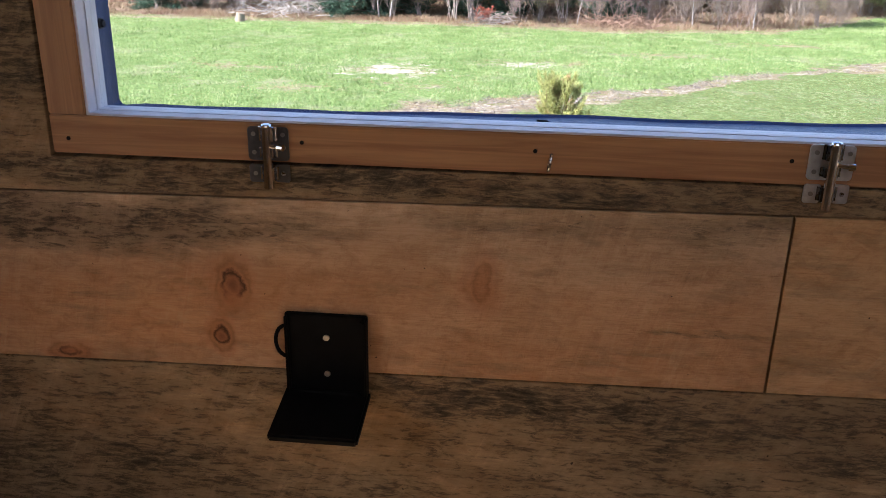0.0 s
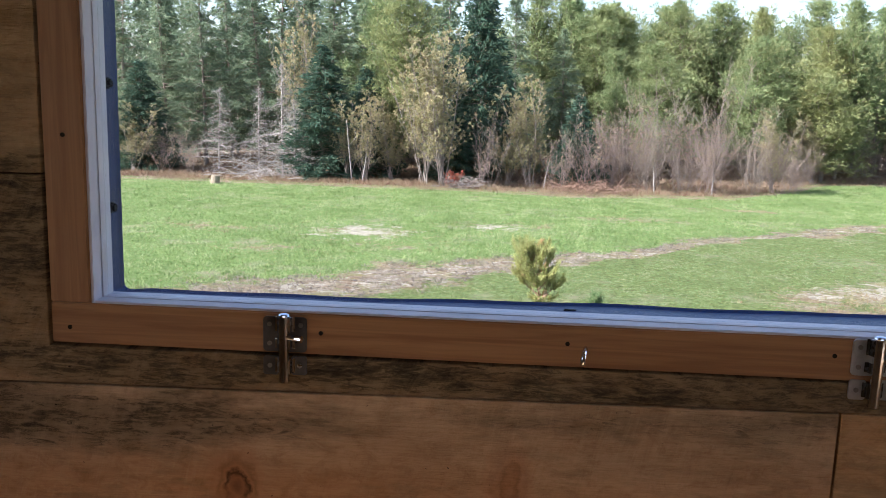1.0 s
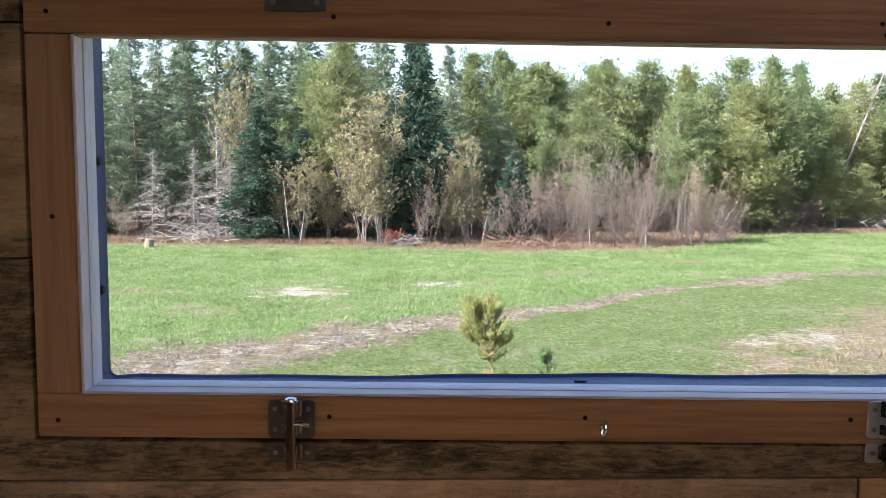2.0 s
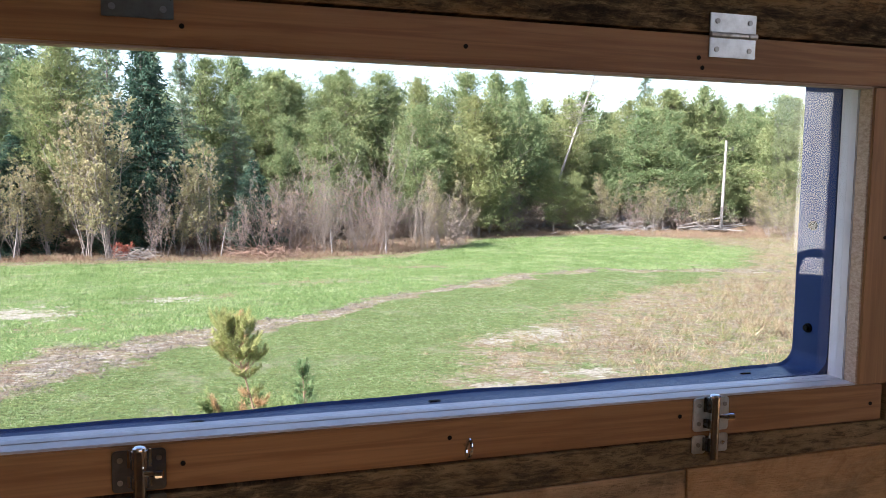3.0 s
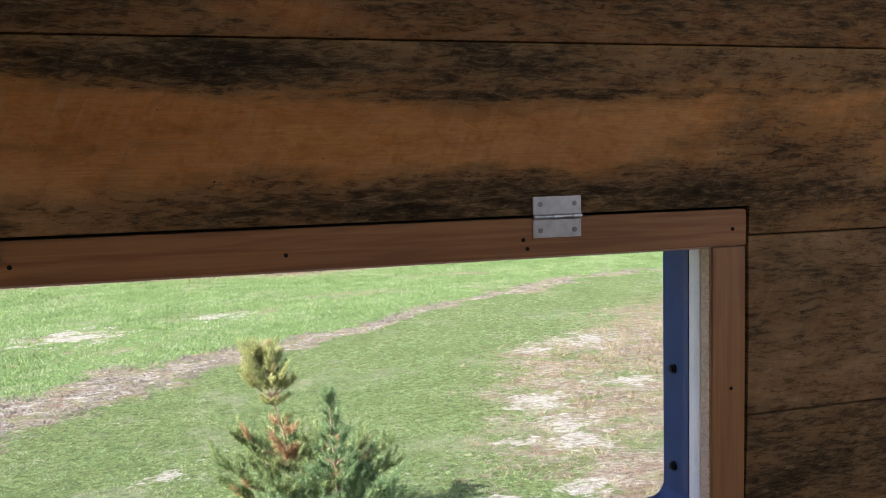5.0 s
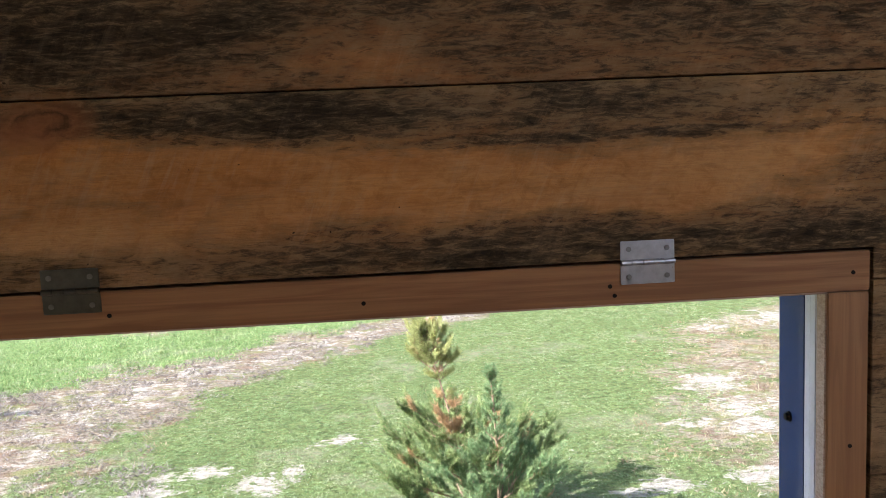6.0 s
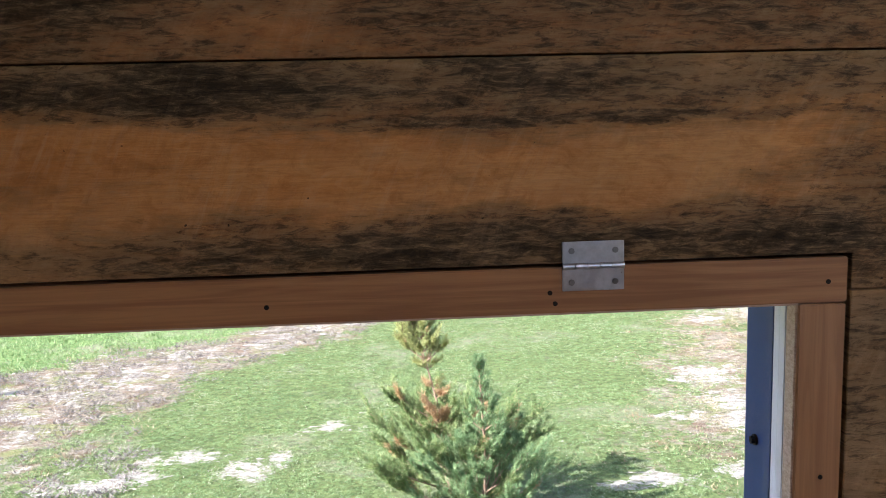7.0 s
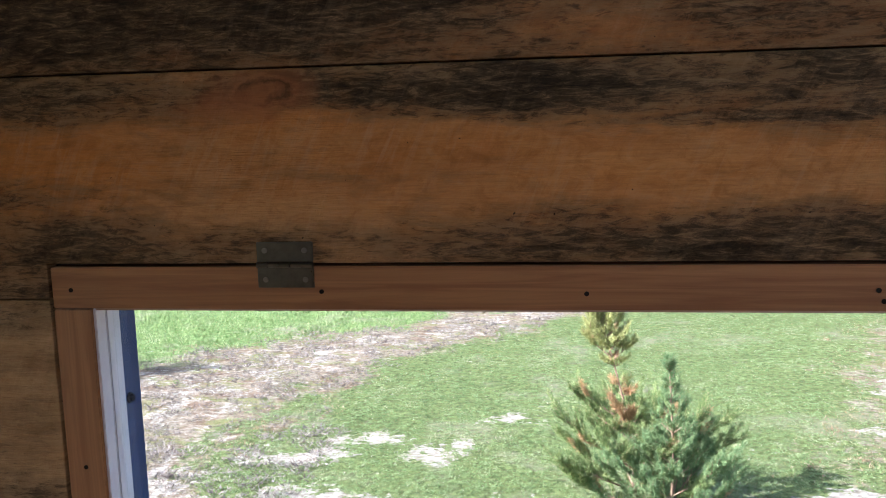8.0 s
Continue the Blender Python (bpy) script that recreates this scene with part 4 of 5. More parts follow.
# ---- plastic chair inside, between the doorway and the window ----
def stacking_chair():
    """A moulded chair: a shell back with a hand slot, a seat, and four splayed legs. Its front looks along +y."""
    c = tagged(empty("chair"), "black moulded plastic chair with a slotted round-topped back", "chair")
    bm = bmesh.new()
    nx, nz, wide, tall = 12, 14, 0.40, 0.46
    front, rear = {}, {}

    def at(i, j, y):
        u, v = i / nx * 2 - 1, j / nz
        half = wide / 2 * (1 - 0.10 * v) * (1 if v < 0.62 else math.sqrt(max(0.02, 1 - ((v - 0.62) / 0.38) ** 2.6)))
        return (u * half, y - 0.10 * v + 0.035 * (u * u), 0.44 + tall * v)
    for j in range(nz + 1):
        for i in range(nx + 1):
            front[i, j], rear[i, j] = bm.verts.new(at(i, j, -0.180)), bm.verts.new(at(i, j, -0.192))
    slot = {(i, j) for i in range(4, 8) for j in (11, 12)}
    solid = {(i, j) for i in range(nx) for j in range(nz)} - slot
    for i, j in solid:
        ring = [(i, j), (i + 1, j), (i + 1, j + 1), (i, j + 1)]
        bm.faces.new([front[k] for k in reversed(ring)])
        bm.faces.new([rear[k] for k in ring])
        for (di, dj), (p, q) in {(0, -1): (0, 1), (1, 0): (1, 2), (0, 1): (2, 3), (-1, 0): (3, 0)}.items():
            if (i + di, j + dj) not in solid:
                bm.faces.new([front[ring[p]], front[ring[q]], rear[ring[q]], rear[ring[p]]])
    bmesh.ops.recalc_face_normals(bm, faces=bm.faces)
    part("backrest", bm, M["chair"], c)
    part("seat", boxed((-0.21, -0.20, 0.425), (0.21, 0.21, 0.45), 0.011), M["chair"], c)
    for sx in (-1, 1):
        for sy in (-1, 1):
            part("leg", rod(bmesh.new(), (sx * 0.23, sy * 0.22, 0.0), (sx * 0.18, sy * 0.17, 0.43), 0.014, 10, 0.02), M["chair"], c)
    return c


chair = stacking_chair()
chair.matrix_basis = pose(2.62, -1.18, FLOOR, 0, 0, 38)

# ---- the land ----
def lattice(x, y, seed=0):
    """Smooth value noise, 0 to 1, on numpy arrays."""
    x, y = np.asarray(x, float), np.asarray(y, float)
    i, j = np.floor(x).astype(np.int64), np.floor(y).astype(np.int64)
    u, v = x - i, y - j
    u, v = u * u * (3 - 2 * u), v * v * (3 - 2 * v)

    def h(a, b):
        s = np.sin(a * 127.1 + b * 311.7 + seed * 74.7) * 43758.5453
        return s - np.floor(s)
    return (h(i, j) * (1 - u) + h(i + 1, j) * u) * (1 - v) + (h(i, j + 1) * (1 - u) + h(i + 1, j + 1) * u) * v


def rough_noise(x, y, seed=0):
    return 0.5 * lattice(x, y, seed) + 0.3 * lattice(x * 2.1, y * 2.1, seed + 3) + 0.2 * lattice(x * 4.3, y * 4.3, seed + 7)


TRACK = [(-8.2, 5.0, 3.4), (-7.5, 12.0, 3.1), (-5.7, 15.8, 2.4), (-2.6, 19.0, 1.4), (0.2, 21.3, 0.9), (3.0, 23.2, 0.6), (8.4, 27.9, 0.5), (16.5, 33.2, 0.42), (20.2, 34.0, 0.42), (28.0, 32.0, 0.45)]
DRY_EDGE = [(4.6, 4.0), (5.8, 12.0), (7.2, 16.0), (8.4, 19.4), (12.8, 23.2), (17.2, 27.2), (25.0, 31.5), (34.0, 41.0), (36.0, 52.0), (37.0, 80.0)]
FAR_EDGE = [(-60.0, 41.5), (-14.0, 42.0), (-2.6, 42.0), (4.0, 41.0), (12.0, 42.6), (16.0, 46.5), (21.0, 53.0), (31.0, 55.0), (35.0, 51.0), (70.0, 44.0)]
SAND = [(6.9, 14.9, 0.6, 0.4), (6.95, 13.0, 0.6, 0.9), (10.6, 20.4, 1.2, 0.9), (-3.8, 27.0, 1.5, 1.3), (-2.7, 11.7, 1.1, 0.3), (-1.3, 11.1, 0.5, 0.3), (-3.5, 10.7, 0.6, 0.45),
        (4.5, 10.1, 0.6, 0.25), (5.9, 10.2, 0.7, 0.35), (-0.2, 12.9, 0.4, 0.25), (8.8, 19.6, 0.6, 0.4), (0.8, 29.0, 1.0, 0.7), (5.7, 12.6, 0.5, 0.2), (6.8, 12.3, 0.5, 0.5), (7.1, 14.9, 0.7, 0.5), (4.4, 10.0, 0.7, 0.2), (-2.2, 11.6, 0.8, 0.22), (-1.2, 11.3, 0.35, 0.5), (-3.2, 11.0, 0.5, 0.35), (-2.7, 9.5, 0.9, 0.35), (10.3, 19.9, 0.9, 0.5), (6.7, 14.6, 0.5, 0.25),
        (5.6, 8.8, 0.8, 0.6), (-5.2, 9.6, 0.9, 0.6), (9.5, 15.8, 0.8, 0.4)]

PALE = [(-3.7, 27.0, 3.0, 1.6), (-2.6, 24.2, 2.2, 1.0), (-8.5, 26.8, 2.6, 1.0), (1.2, 29.6, 2.4, 0.8), (6.0, 32.5, 3.0, 0.9), (-6.0, 23.0, 2.0, 1.0), (12.0, 37.0, 4.0, 0.8)]


def track_at(x, y):
    """How far a place lies inside the worn track: 1 on its middle, 0 at its edge."""
    best = np.full(np.shape(x), -9.0)
    for (ax, ay, aw), (bx, by, bw) in zip(TRACK, TRACK[1:]):
        dx, dy = bx - ax, by - ay
        s = np.clip(((x - ax) * dx + (y - ay) * dy) / (dx * dx + dy * dy), 0, 1)
        d = np.hypot(x - ax - s * dx, y - ay - s * dy)
        best = np.maximum(best, 1 - d / (aw + s * (bw - aw)))
    return best


def past(edge, x, y, turned=False):
    """Distance beyond a line, which is given by y over x, or turned, by x over y."""
    e = np.array(edge)
    return x - np.interp(y, e[:, 1], e[:, 0]) if turned else y - np.interp(x, e[:, 0], e[:, 1])


def zones(x, y):
    """Dry straw, bare sand, forest floor and lush field, each 0 to 1."""
    wob = (rough_noise(x * 0.35, y * 0.35, 5) - 0.5) * 4
    t = track_at(x + wob * 0.3, y + (rough_noise(x * 0.7, y * 0.7, 15) - 0.5) * 2.6) + (rough_noise(x * 1.7, y * 1.7, 16) - 0.5) * 0.9
    dry = np.clip(0.5 + (past(DRY_EDGE, x + wob, y, True)) * 0.16, 0, 0.93 - 0.56 * rough_noise(x * 0.42, y * 0.75, 17))
    dry = np.maximum(dry, np.clip(0.40 + t * np.where(t > 0, 0.8, 0.55), 0, 0.9))
    sand = np.clip(0.10 + t * 0.40, 0, 0.43)
    for sx, sy, rx, ry in SAND:
        sand = np.maximum(sand, np.clip(0.80 - 0.42 * np.hypot((x - sx) / rx, (y - sy) / ry) + (rough_noise(x * 3.4, y * 4.4, 61) - 0.5) * 0.7, 0, 0.72))
    floor_ = np.clip(0.5 + (past(FAR_EDGE, x, y) + wob * 0.4) * 0.35, 0, 1)
    fringe = np.clip(1 - np.abs(past(FAR_EDGE, x, y) + 0.6 + wob * 0.3) / 1.3, 0, 1)
    dry = np.maximum(dry, fringe * 0.8)
    for px, py, rx, ry in PALE:
        dry = np.maximum(dry, np.clip(0.52 - 0.26 * np.hypot((x - px) / rx, (y - py) / ry) + (rough_noise(x * 1.5, y * 2.2, 71) - 0.5) * 0.5, 0, 0.55))
    # beyond the track the field is lush
    tr = np.array(TRACK)
    lush = np.clip(0.5 + (y - np.interp(x, tr[:, 0], tr[:, 1])) * 0.8, 0, 1) * (1 - np.clip(past(DRY_EDGE, x, y, True) * 0.3 + 0.5, 0, 1))
    return dry, sand, floor_, lush


def height(x, y):
    near = np.clip(1 - np.hypot(x - 8, y - 28) / 120, 0, 1)
    return near * ((rough_noise(x * 0.12, y * 0.12, 2) - 0.5) * 0.10 + (rough_noise(x * 0.8, y * 0.8, 4) - 0.5) * 0.05)


def graded(inner0, inner1, step, far, n):
    """Steps that are fine inside and widen outwards."""
    mid = np.arange(inner0, inner1 + step / 2, step)
    k = np.linspace(0, 1, n + 1)[1:] ** 2.6
    return np.concatenate([(inner0 - k * far)[::-1], mid, inner1 + k * far])


gx, gy = graded(-24, 48, 0.3, 900, 22), np.concatenate([graded(4, 30, 0.16, 900, 22)[:-22], np.arange(30.3, 60, 0.35), 60 + np.linspace(0, 1, 25)[1:] ** 2.6 * 1200])
PX, PY = np.meshgrid(gx, gy)
vx, vy = PX.ravel(), PY.ravel()
nxg, nyg = len(gx), len(gy)
q = (np.arange(nyg - 1)[:, None] * nxg + np.arange(nxg - 1)[None, :]).ravel()
ground = raw("ground", np.stack([vx, vy, height(vx, vy)], 1), np.stack([q, q + 1, q + nxg + 1, q + nxg], 1), M["ground"], smooth=True)
tagged(ground, "grass clearing with a worn sandy track and dry patches", "ground", kind="structure")
zd, zs, zf, zl = zones(vx, vy)
for nm, cols in (("zone", (zd, zs, zf)), ("zone_more", (zl, zl, zl))):
    attr = ground.data.attributes.new(nm, "FLOAT_COLOR", "POINT")
    attr.data.foreach_set("color", np.stack([*cols, np.ones_like(zd)], 1).astype(np.float32).ravel())


def blades(name, x, y, tall, wide, lean, material, label, category):
    """One sheet of grass: a thin leaning triangle for each place."""
    rng = np.random.default_rng(len(x))
    n = len(x)
    a = rng.uniform(0, 2 * np.pi, n)
    b = rng.uniform(0, 2 * np.pi, n)
    h, w = tall * rng.uniform(0.55, 1.25, n), wide * rng.uniform(0.7, 1.3, n)
    base = np.stack([x, y, height(x, y) - 0.004], 1)
    side = np.stack([np.cos(a), np.sin(a), np.zeros(n)], 1) * w[:, None] / 2
    tip = base + np.stack([np.cos(b) * lean * h, np.sin(b) * lean * h, h], 1)
    v = np.stack([base - side, base + side, tip], 1).reshape(-1, 3)
    ob = raw(name, v, np.arange(n * 3).reshape(-1, 3), material)
    return tagged(ob, label, category, kind="stuff")


def clumps(name, x, y, count, reach, tall, wide, lean, material, label, category):
    """Low tussocks: at each place a dome of short blades that lean outwards."""
    rng = np.random.default_rng(len(x) + 1)
    n = len(x) * count
    size = np.repeat(rng.uniform(0.6, 1.4, len(x)), count)
    a, d = rng.uniform(0, 2 * np.pi, n), np.sqrt(rng.uniform(0, 1, n))
    px, py = np.repeat(x, count) + np.cos(a) * d * reach * size, np.repeat(y, count) + np.sin(a) * d * reach * size
    rise = np.repeat(np.broadcast_to(tall, len(x)), count) * size
    base = np.stack([px, py, height(px, py) + rise * 0.65 * (1 - d * d) - 0.004], 1)
    b = rng.uniform(0, 2 * np.pi, n)
    side = np.stack([np.cos(b), np.sin(b), rng.normal(0, 0.4, n)], 1) * (wide * size * rng.uniform(0.7, 1.3, n))[:, None] / 2
    out = a + rng.normal(0, 0.8, n)
    tip = base + np.stack([np.cos(out) * lean, np.sin(out) * lean, rng.uniform(0.3, 1.0, n)], 1) * (rise * rng.uniform(0.6, 1.2, n))[:, None]
    v = np.stack([base - side, base + side, tip], 1).reshape(-1, 3)
    return tagged(raw(name, v, np.arange(n * 3).reshape(-1, 3), material), label, category, kind="stuff")


rng = np.random.default_rng(11)


def scatter(n, x0, x1, y0, y1, power=1.0):
    u = rng.uniform(0, 1, n) ** power
    return rng.uniform(x0, x1, n), y0 + (y1 - y0) * u


def in_sight(x, y, margin=2.0):
    """Within the wedge of land that the window shows."""
    return (x > -0.56 * y - margin) & (x < 1.02 * y + margin)


# short clover turf before the track
x, y = scatter(230000, -9, 30, 7.0, 36, 1.9)
d, s, f, l = zones(x, y)
r = rng.uniform(0, 1, len(x))
keep = in_sight(x, y, 1.0) & (d + (rough_noise(x * 2.2, y * 2.2, 51) - 0.5) * 0.9 < 0.22 + 0.45 * r) & (s + (rough_noise(x * 3.1, y * 3.1, 52) - 0.5) * 0.5 < 0.7 * r + 0.06) & (f < 0.4) & (l < r) & (0.5 * rough_noise(x * 2.6, y * 2.6, 9) + 0.5 * rough_noise(x * 9, y * 9, 10) > 0.22 + 0.28 * r)
clumps("lawn_grass", x[keep], y[keep], 9, 0.036, 0.027, 0.0125, 0.8, M["lawn"], "short green clover turf with small gaps", "grass")
# lush field beyond it
x, y = scatter(460000, -26, 36, 10, 56, 1.25)
d, s, f, l = zones(x, y)
r = rng.uniform(0, 1, len(x))
keep = in_sight(x, y) & (d + (rough_noise(x * 1.8, y * 1.8, 53) - 0.5) * 0.9 < 0.3 + 0.5 * r) & (s < 0.8 * r + 0.06) & (f < 0.25 + 0.4 * r) & (l > r) & (0.5 * rough_noise(x * 0.5, y * 0.5, 19) + 0.5 * rough_noise(x * 2.4, y * 2.4, 23) > 0.30 + 0.25 * r)
blades("field_grass", x[keep], y[keep], 0.085, 0.035, 0.7, M["field"], "lush bright green field grass", "grass")
# dry grass
x, y = scatter(62000, -12, 52, 6.5, 60, 1.3)
d, s, f, l = zones(x, y)
r = rng.uniform(0, 1, len(x))
keep = in_sight(x, y) & (d > 0.22 + 0.4 * r) & (s < 0.35 + 0.3 * r) & (f < 0.7) & (track_at(x, y) < 0.1 + 0.3 * r) & (0.6 * rough_noise(x * 0.35, y * 0.35, 29) + 0.4 * rough_noise(x * 1.6, y * 1.6, 30) > 0.29 + 0.22 * r)
tall = 0.06 + 0.22 * np.clip(past(DRY_EDGE, x, y, True) / 9, 0, 1)[keep] * rough_noise(x * 0.6, y * 0.6, 31)[keep] * 2
clumps("dry_grass", x[keep], y[keep], 10, 0.11, tall, 0.016, 0.6, M["straw"], "dry straw-coloured grass in loose tufts", "grass")
# withered stubble on the track
x, y = scatter(60000, -12, 30, 6.5, 36, 1.6)
d, s, f, l = zones(x, y)
keep = in_sight(x, y) & (track_at(x, y) > -0.5) & (s > 0.02 + 0.2 * rng.uniform(0, 1, len(x))) & (rough_noise(x * 2.6, y * 2.6, 37) > 0.42)
clumps("track_stubble", x[keep], y[keep], 10, 0.10, 0.07, 0.018, 0.9, M["clod"], "withered stubble on the sandy track", "grass")
x, y = scatter(13000, -9, 24, 6.5, 26, 1.5)
d, s, f, l = zones(x, y)
keep = in_sight(x, y) & (s < 0.3) & (l < 0.6)
blades("clover_flowers", x[keep], y[keep], 0.028, 0.016, 1.0, M["flower"], "small pale clover flowers in the turf", "flowers")
# tall straw and low heath along the wood's edge
x, y = scatter(150000, -26, 56, 39, 66, 1.2)
p = past(FAR_EDGE, x, y)
keep = (p > -0.8) & (p < 8) & in_sight(x, y) & (rough_noise(x * 0.8, y * 0.8, 41) > 0.42)
blades("edge_straw", x[keep], y[keep], 0.22 * np.exp(-np.abs(p[keep] - 0.6) / 1.6) * (0.4 + rough_noise(x * 0.4, y * 0.4, 47)[keep]) + 0.08, 0.018, 0.9, M["edge_straw"], "pale dry grass along the wood's edge", "grass")
x, y = scatter(170000, -26, 56, 40, 72, 1.3)
p = past(FAR_EDGE, x, y)
keep = (p > 0.2) & (p < 16) & in_sight(x, y) & (rough_noise(x * 0.5, y * 0.5, 43) > 0.4)
blades("heath", x[keep], y[keep], 0.24, 0.05, 0.9, M["heath"], "low red-brown heath and bracken under the trees", "undergrowth")


# ---- trees ----
def tubes(lines, sides=5):
    """Tapered round limbs: each line is (points, first radius, last radius)."""
    vs, fs, base = [], [], 0
    ring = np.arange(sides) * 2 * np.pi / sides
    for pts, r0, r1 in lines:
        pts = np.asarray(pts, float)
        n = len(pts)
        d = np.gradient(pts, axis=0)
        d /= np.linalg.norm(d, axis=1)[:, None] + 1e-9
        ref = np.where(np.abs(d[:, 2:3]) > 0.9, [[1.0, 0, 0]], [[0, 0, 1.0]])
        u = np.cross(d, ref)
        u /= np.linalg.norm(u, axis=1)[:, None] + 1e-9
        w = np.cross(d, u)
        r = np.linspace(r0, r1, n)[:, None, None]
        v = pts[:, None, :] + r * (np.cos(ring)[None, :, None] * u[:, None, :] + np.sin(ring)[None, :, None] * w[:, None, :])
        vs.append(v.reshape(-1, 3))
        i, k = np.meshgrid(np.arange(n - 1), np.arange(sides), indexing="ij")
        a, b = i * sides + k, i * sides + (k + 1) % sides
        fs.append(np.stack([a, b, b + sides, a + sides], -1).reshape(-1, 4) + base)
        base += n * sides
    return np.concatenate(vs), np.concatenate(fs)


def tufts(places, ways, long, wide, count, spread, rng):
    """count thin triangles at each place, fanned about its way."""
    places, ways = np.repeat(np.asarray(places, float), count, 0), np.repeat(np.asarray(ways, float), count, 0)
    n = len(places)
    way = ways + rng.normal(0, spread, (n, 3))
    way /= np.linalg.norm(way, axis=1)[:, None] + 1e-9
    side = np.cross(way, rng.normal(0, 1, (n, 3)))
    side /= np.linalg.norm(side, axis=1)[:, None] + 1e-9
    L, W = long * rng.uniform(0.6, 1.3, (n, 1)), wide * rng.uniform(0.6, 1.3, (n, 1))
    root = places + rng.normal(0, long * 0.25, (n, 3))
    v = np.stack([root - side * W * 0.5, root + side * W * 0.5, root + way * L], 1)
    return v.reshape(-1, 3), np.arange(n * 3).reshape(-1, 3)


def bend(start, way, length, droop, n, rng, wob=0.05):
    """A limb from start that bends down or up by droop as it goes."""
    pts, p, d = [np.array(start, float)], np.array(start, float), np.array(way, float)
    for _ in range(n):
        d = d + np.array([0, 0, droop]) / n + rng.normal(0, wob, 3)
        d /= np.linalg.norm(d)
        p = p + d * length / n
        pts.append(p.copy())
    return np.array(pts)


def tree(name, wood, leaves, bark, foliage, label, category, twig_label="", sides=5):
    ob = tagged(empty(name), label, category, "trees of the wood")
    raw("trunk", *tubes(wood, sides), bark, ob, smooth=True)
    if leaves is not None:
        raw("crown", *leaves, foliage, ob)
    return ob


def conifer(name, seed, h, low, width, rise, droop, limbs_, material, bark, label, shape, leaf=(0.30, 0.10, 4, 0.5), ragged=0.25, sprays=10):
    """An evergreen: limbs in whorls on one stem, each with needle sprays along it."""
    rng = np.random.default_rng(seed)
    stem = bend((0, 0, -0.2), (0, 0, 1), h + 0.1, 0, 10, rng, 0.012)
    wood, P, W = [(stem, h * 0.013, 0.012)], [], []
    for k in range(limbs_):
        u = low + (1 - low) * ((k + rng.uniform(0, 1)) / limbs_) ** 0.9
        z = u * h
        v = (u - low) / (1 - low)
        reach = width * shape(v) * rng.uniform(1 - ragged * 1.6, 1 + ragged) + 0.06
        a = rng.uniform(0, 2 * np.pi)
        i = u * 10
        root = stem[min(int(i), 9)] + (stem[min(int(i), 9) + 1] - stem[min(int(i), 9)]) * (i - int(i)) if i < 10 else stem[10]
        pts = bend(root, (math.cos(a), math.sin(a), rise), reach, droop, 4, rng, 0.09)
        wood.append((pts, 0.012 + 0.012 * reach, 0.006))
        m = max(3, int(reach * sprays))
        for s in np.linspace(0.22, 1.0, m):
            i4 = min(int(s * 4), 3)
            c = pts[i4] + (pts[i4 + 1] - pts[i4]) * (s * 4 - i4)
            flat = reach * 0.22 * (1.1 - s) + 0.08
            P.append(c + rng.normal(0, 1, 3) * (flat, flat, 0.05))
            step = pts[i4 + 1] - pts[i4]
            W.append(step / np.linalg.norm(step) + (0, 0, max(0, rise)) + rng.normal(0, 0.15, 3))
    W = np.array(W)
    W /= np.linalg.norm(W, axis=1)[:, None]
    for _ in range(6):
        P.append(stem[-1] - np.array([0, 0, rng.uniform(0, 0.4)]))
        W = np.vstack([W, [rng.normal(0, 0.4), rng.normal(0, 0.4), 1]])
    return tree(name, wood, tufts(P, W, *leaf, rng), bark, material, label, "tree", sides=4)


def jack_pine(name, seed, h, low, width, limbs_, q, leaf, label):
    """A pine of irregular outline: uneven level limbs that carry separate puffs of needles, with gaps between."""
    rng = np.random.default_rng(seed)
    stem = bend((0, 0, -0.2), (0, 0, 1), h + 0.1, 0, 10, rng, 0.02)
    wood, P, W = [(stem, h * 0.013, 0.012)], [], []

    def puff(c, r):
        off = rng.normal(0, 1, (q, 3)) * (r, r, r * 0.5)
        P.append(c + off)
        W.append(off / (np.linalg.norm(off, axis=1)[:, None] + 1e-6) + (0, 0, 0.7))

    turn = rng.uniform(0, 6.28)
    for k in range(limbs_):
        v = ((k + rng.uniform(0, 1)) / limbs_) ** 0.95
        u = low + (1 - low) * v
        i = min(u * 10, 9.999)
        root = stem[int(i)] + (stem[int(i) + 1] - stem[int(i)]) * (i - int(i))
        # long and short limbs stand on different sides of the stem
        turn += 2.4 + rng.normal(0, 0.4)
        side = 0.75 + 0.35 * math.sin(turn * 2 + seed + v * 7)
        reach = width * (min(1, 0.6 + 1.2 * v) * (1 - v) ** 0.72 + 0.05) * side * rng.uniform(0.5, 1.25)
        pts = bend(root, (math.cos(turn), math.sin(turn), 0.30 + 0.5 * v), reach, 0.25, 4, rng, 0.12)
        wood.append((pts, 0.012 + 0.012 * reach, 0.006))
        for s in np.linspace(0.42, 1.0, 1 + int(reach * 2.0)):
            j = min(int(s * 4), 3)
            c = pts[j] + (pts[j + 1] - pts[j]) * (s * 4 - j) + rng.normal(0, 0.12, 3)
            puff(c, min(0.40, 0.14 + 0.11 * reach) * rng.uniform(0.7, 1.25))
    for z in np.linspace(0, 0.9, 5):
        puff(stem[-1] - np.array([0, 0, z]), 0.06 + 0.16 * z)
    P, W = np.concatenate(P), np.concatenate(W)
    W /= np.linalg.norm(W, axis=1)[:, None]
    return tree(name, wood, tufts(P, W, *leaf, rng), M["bark"], M["pine"], label, "tree", sides=4)


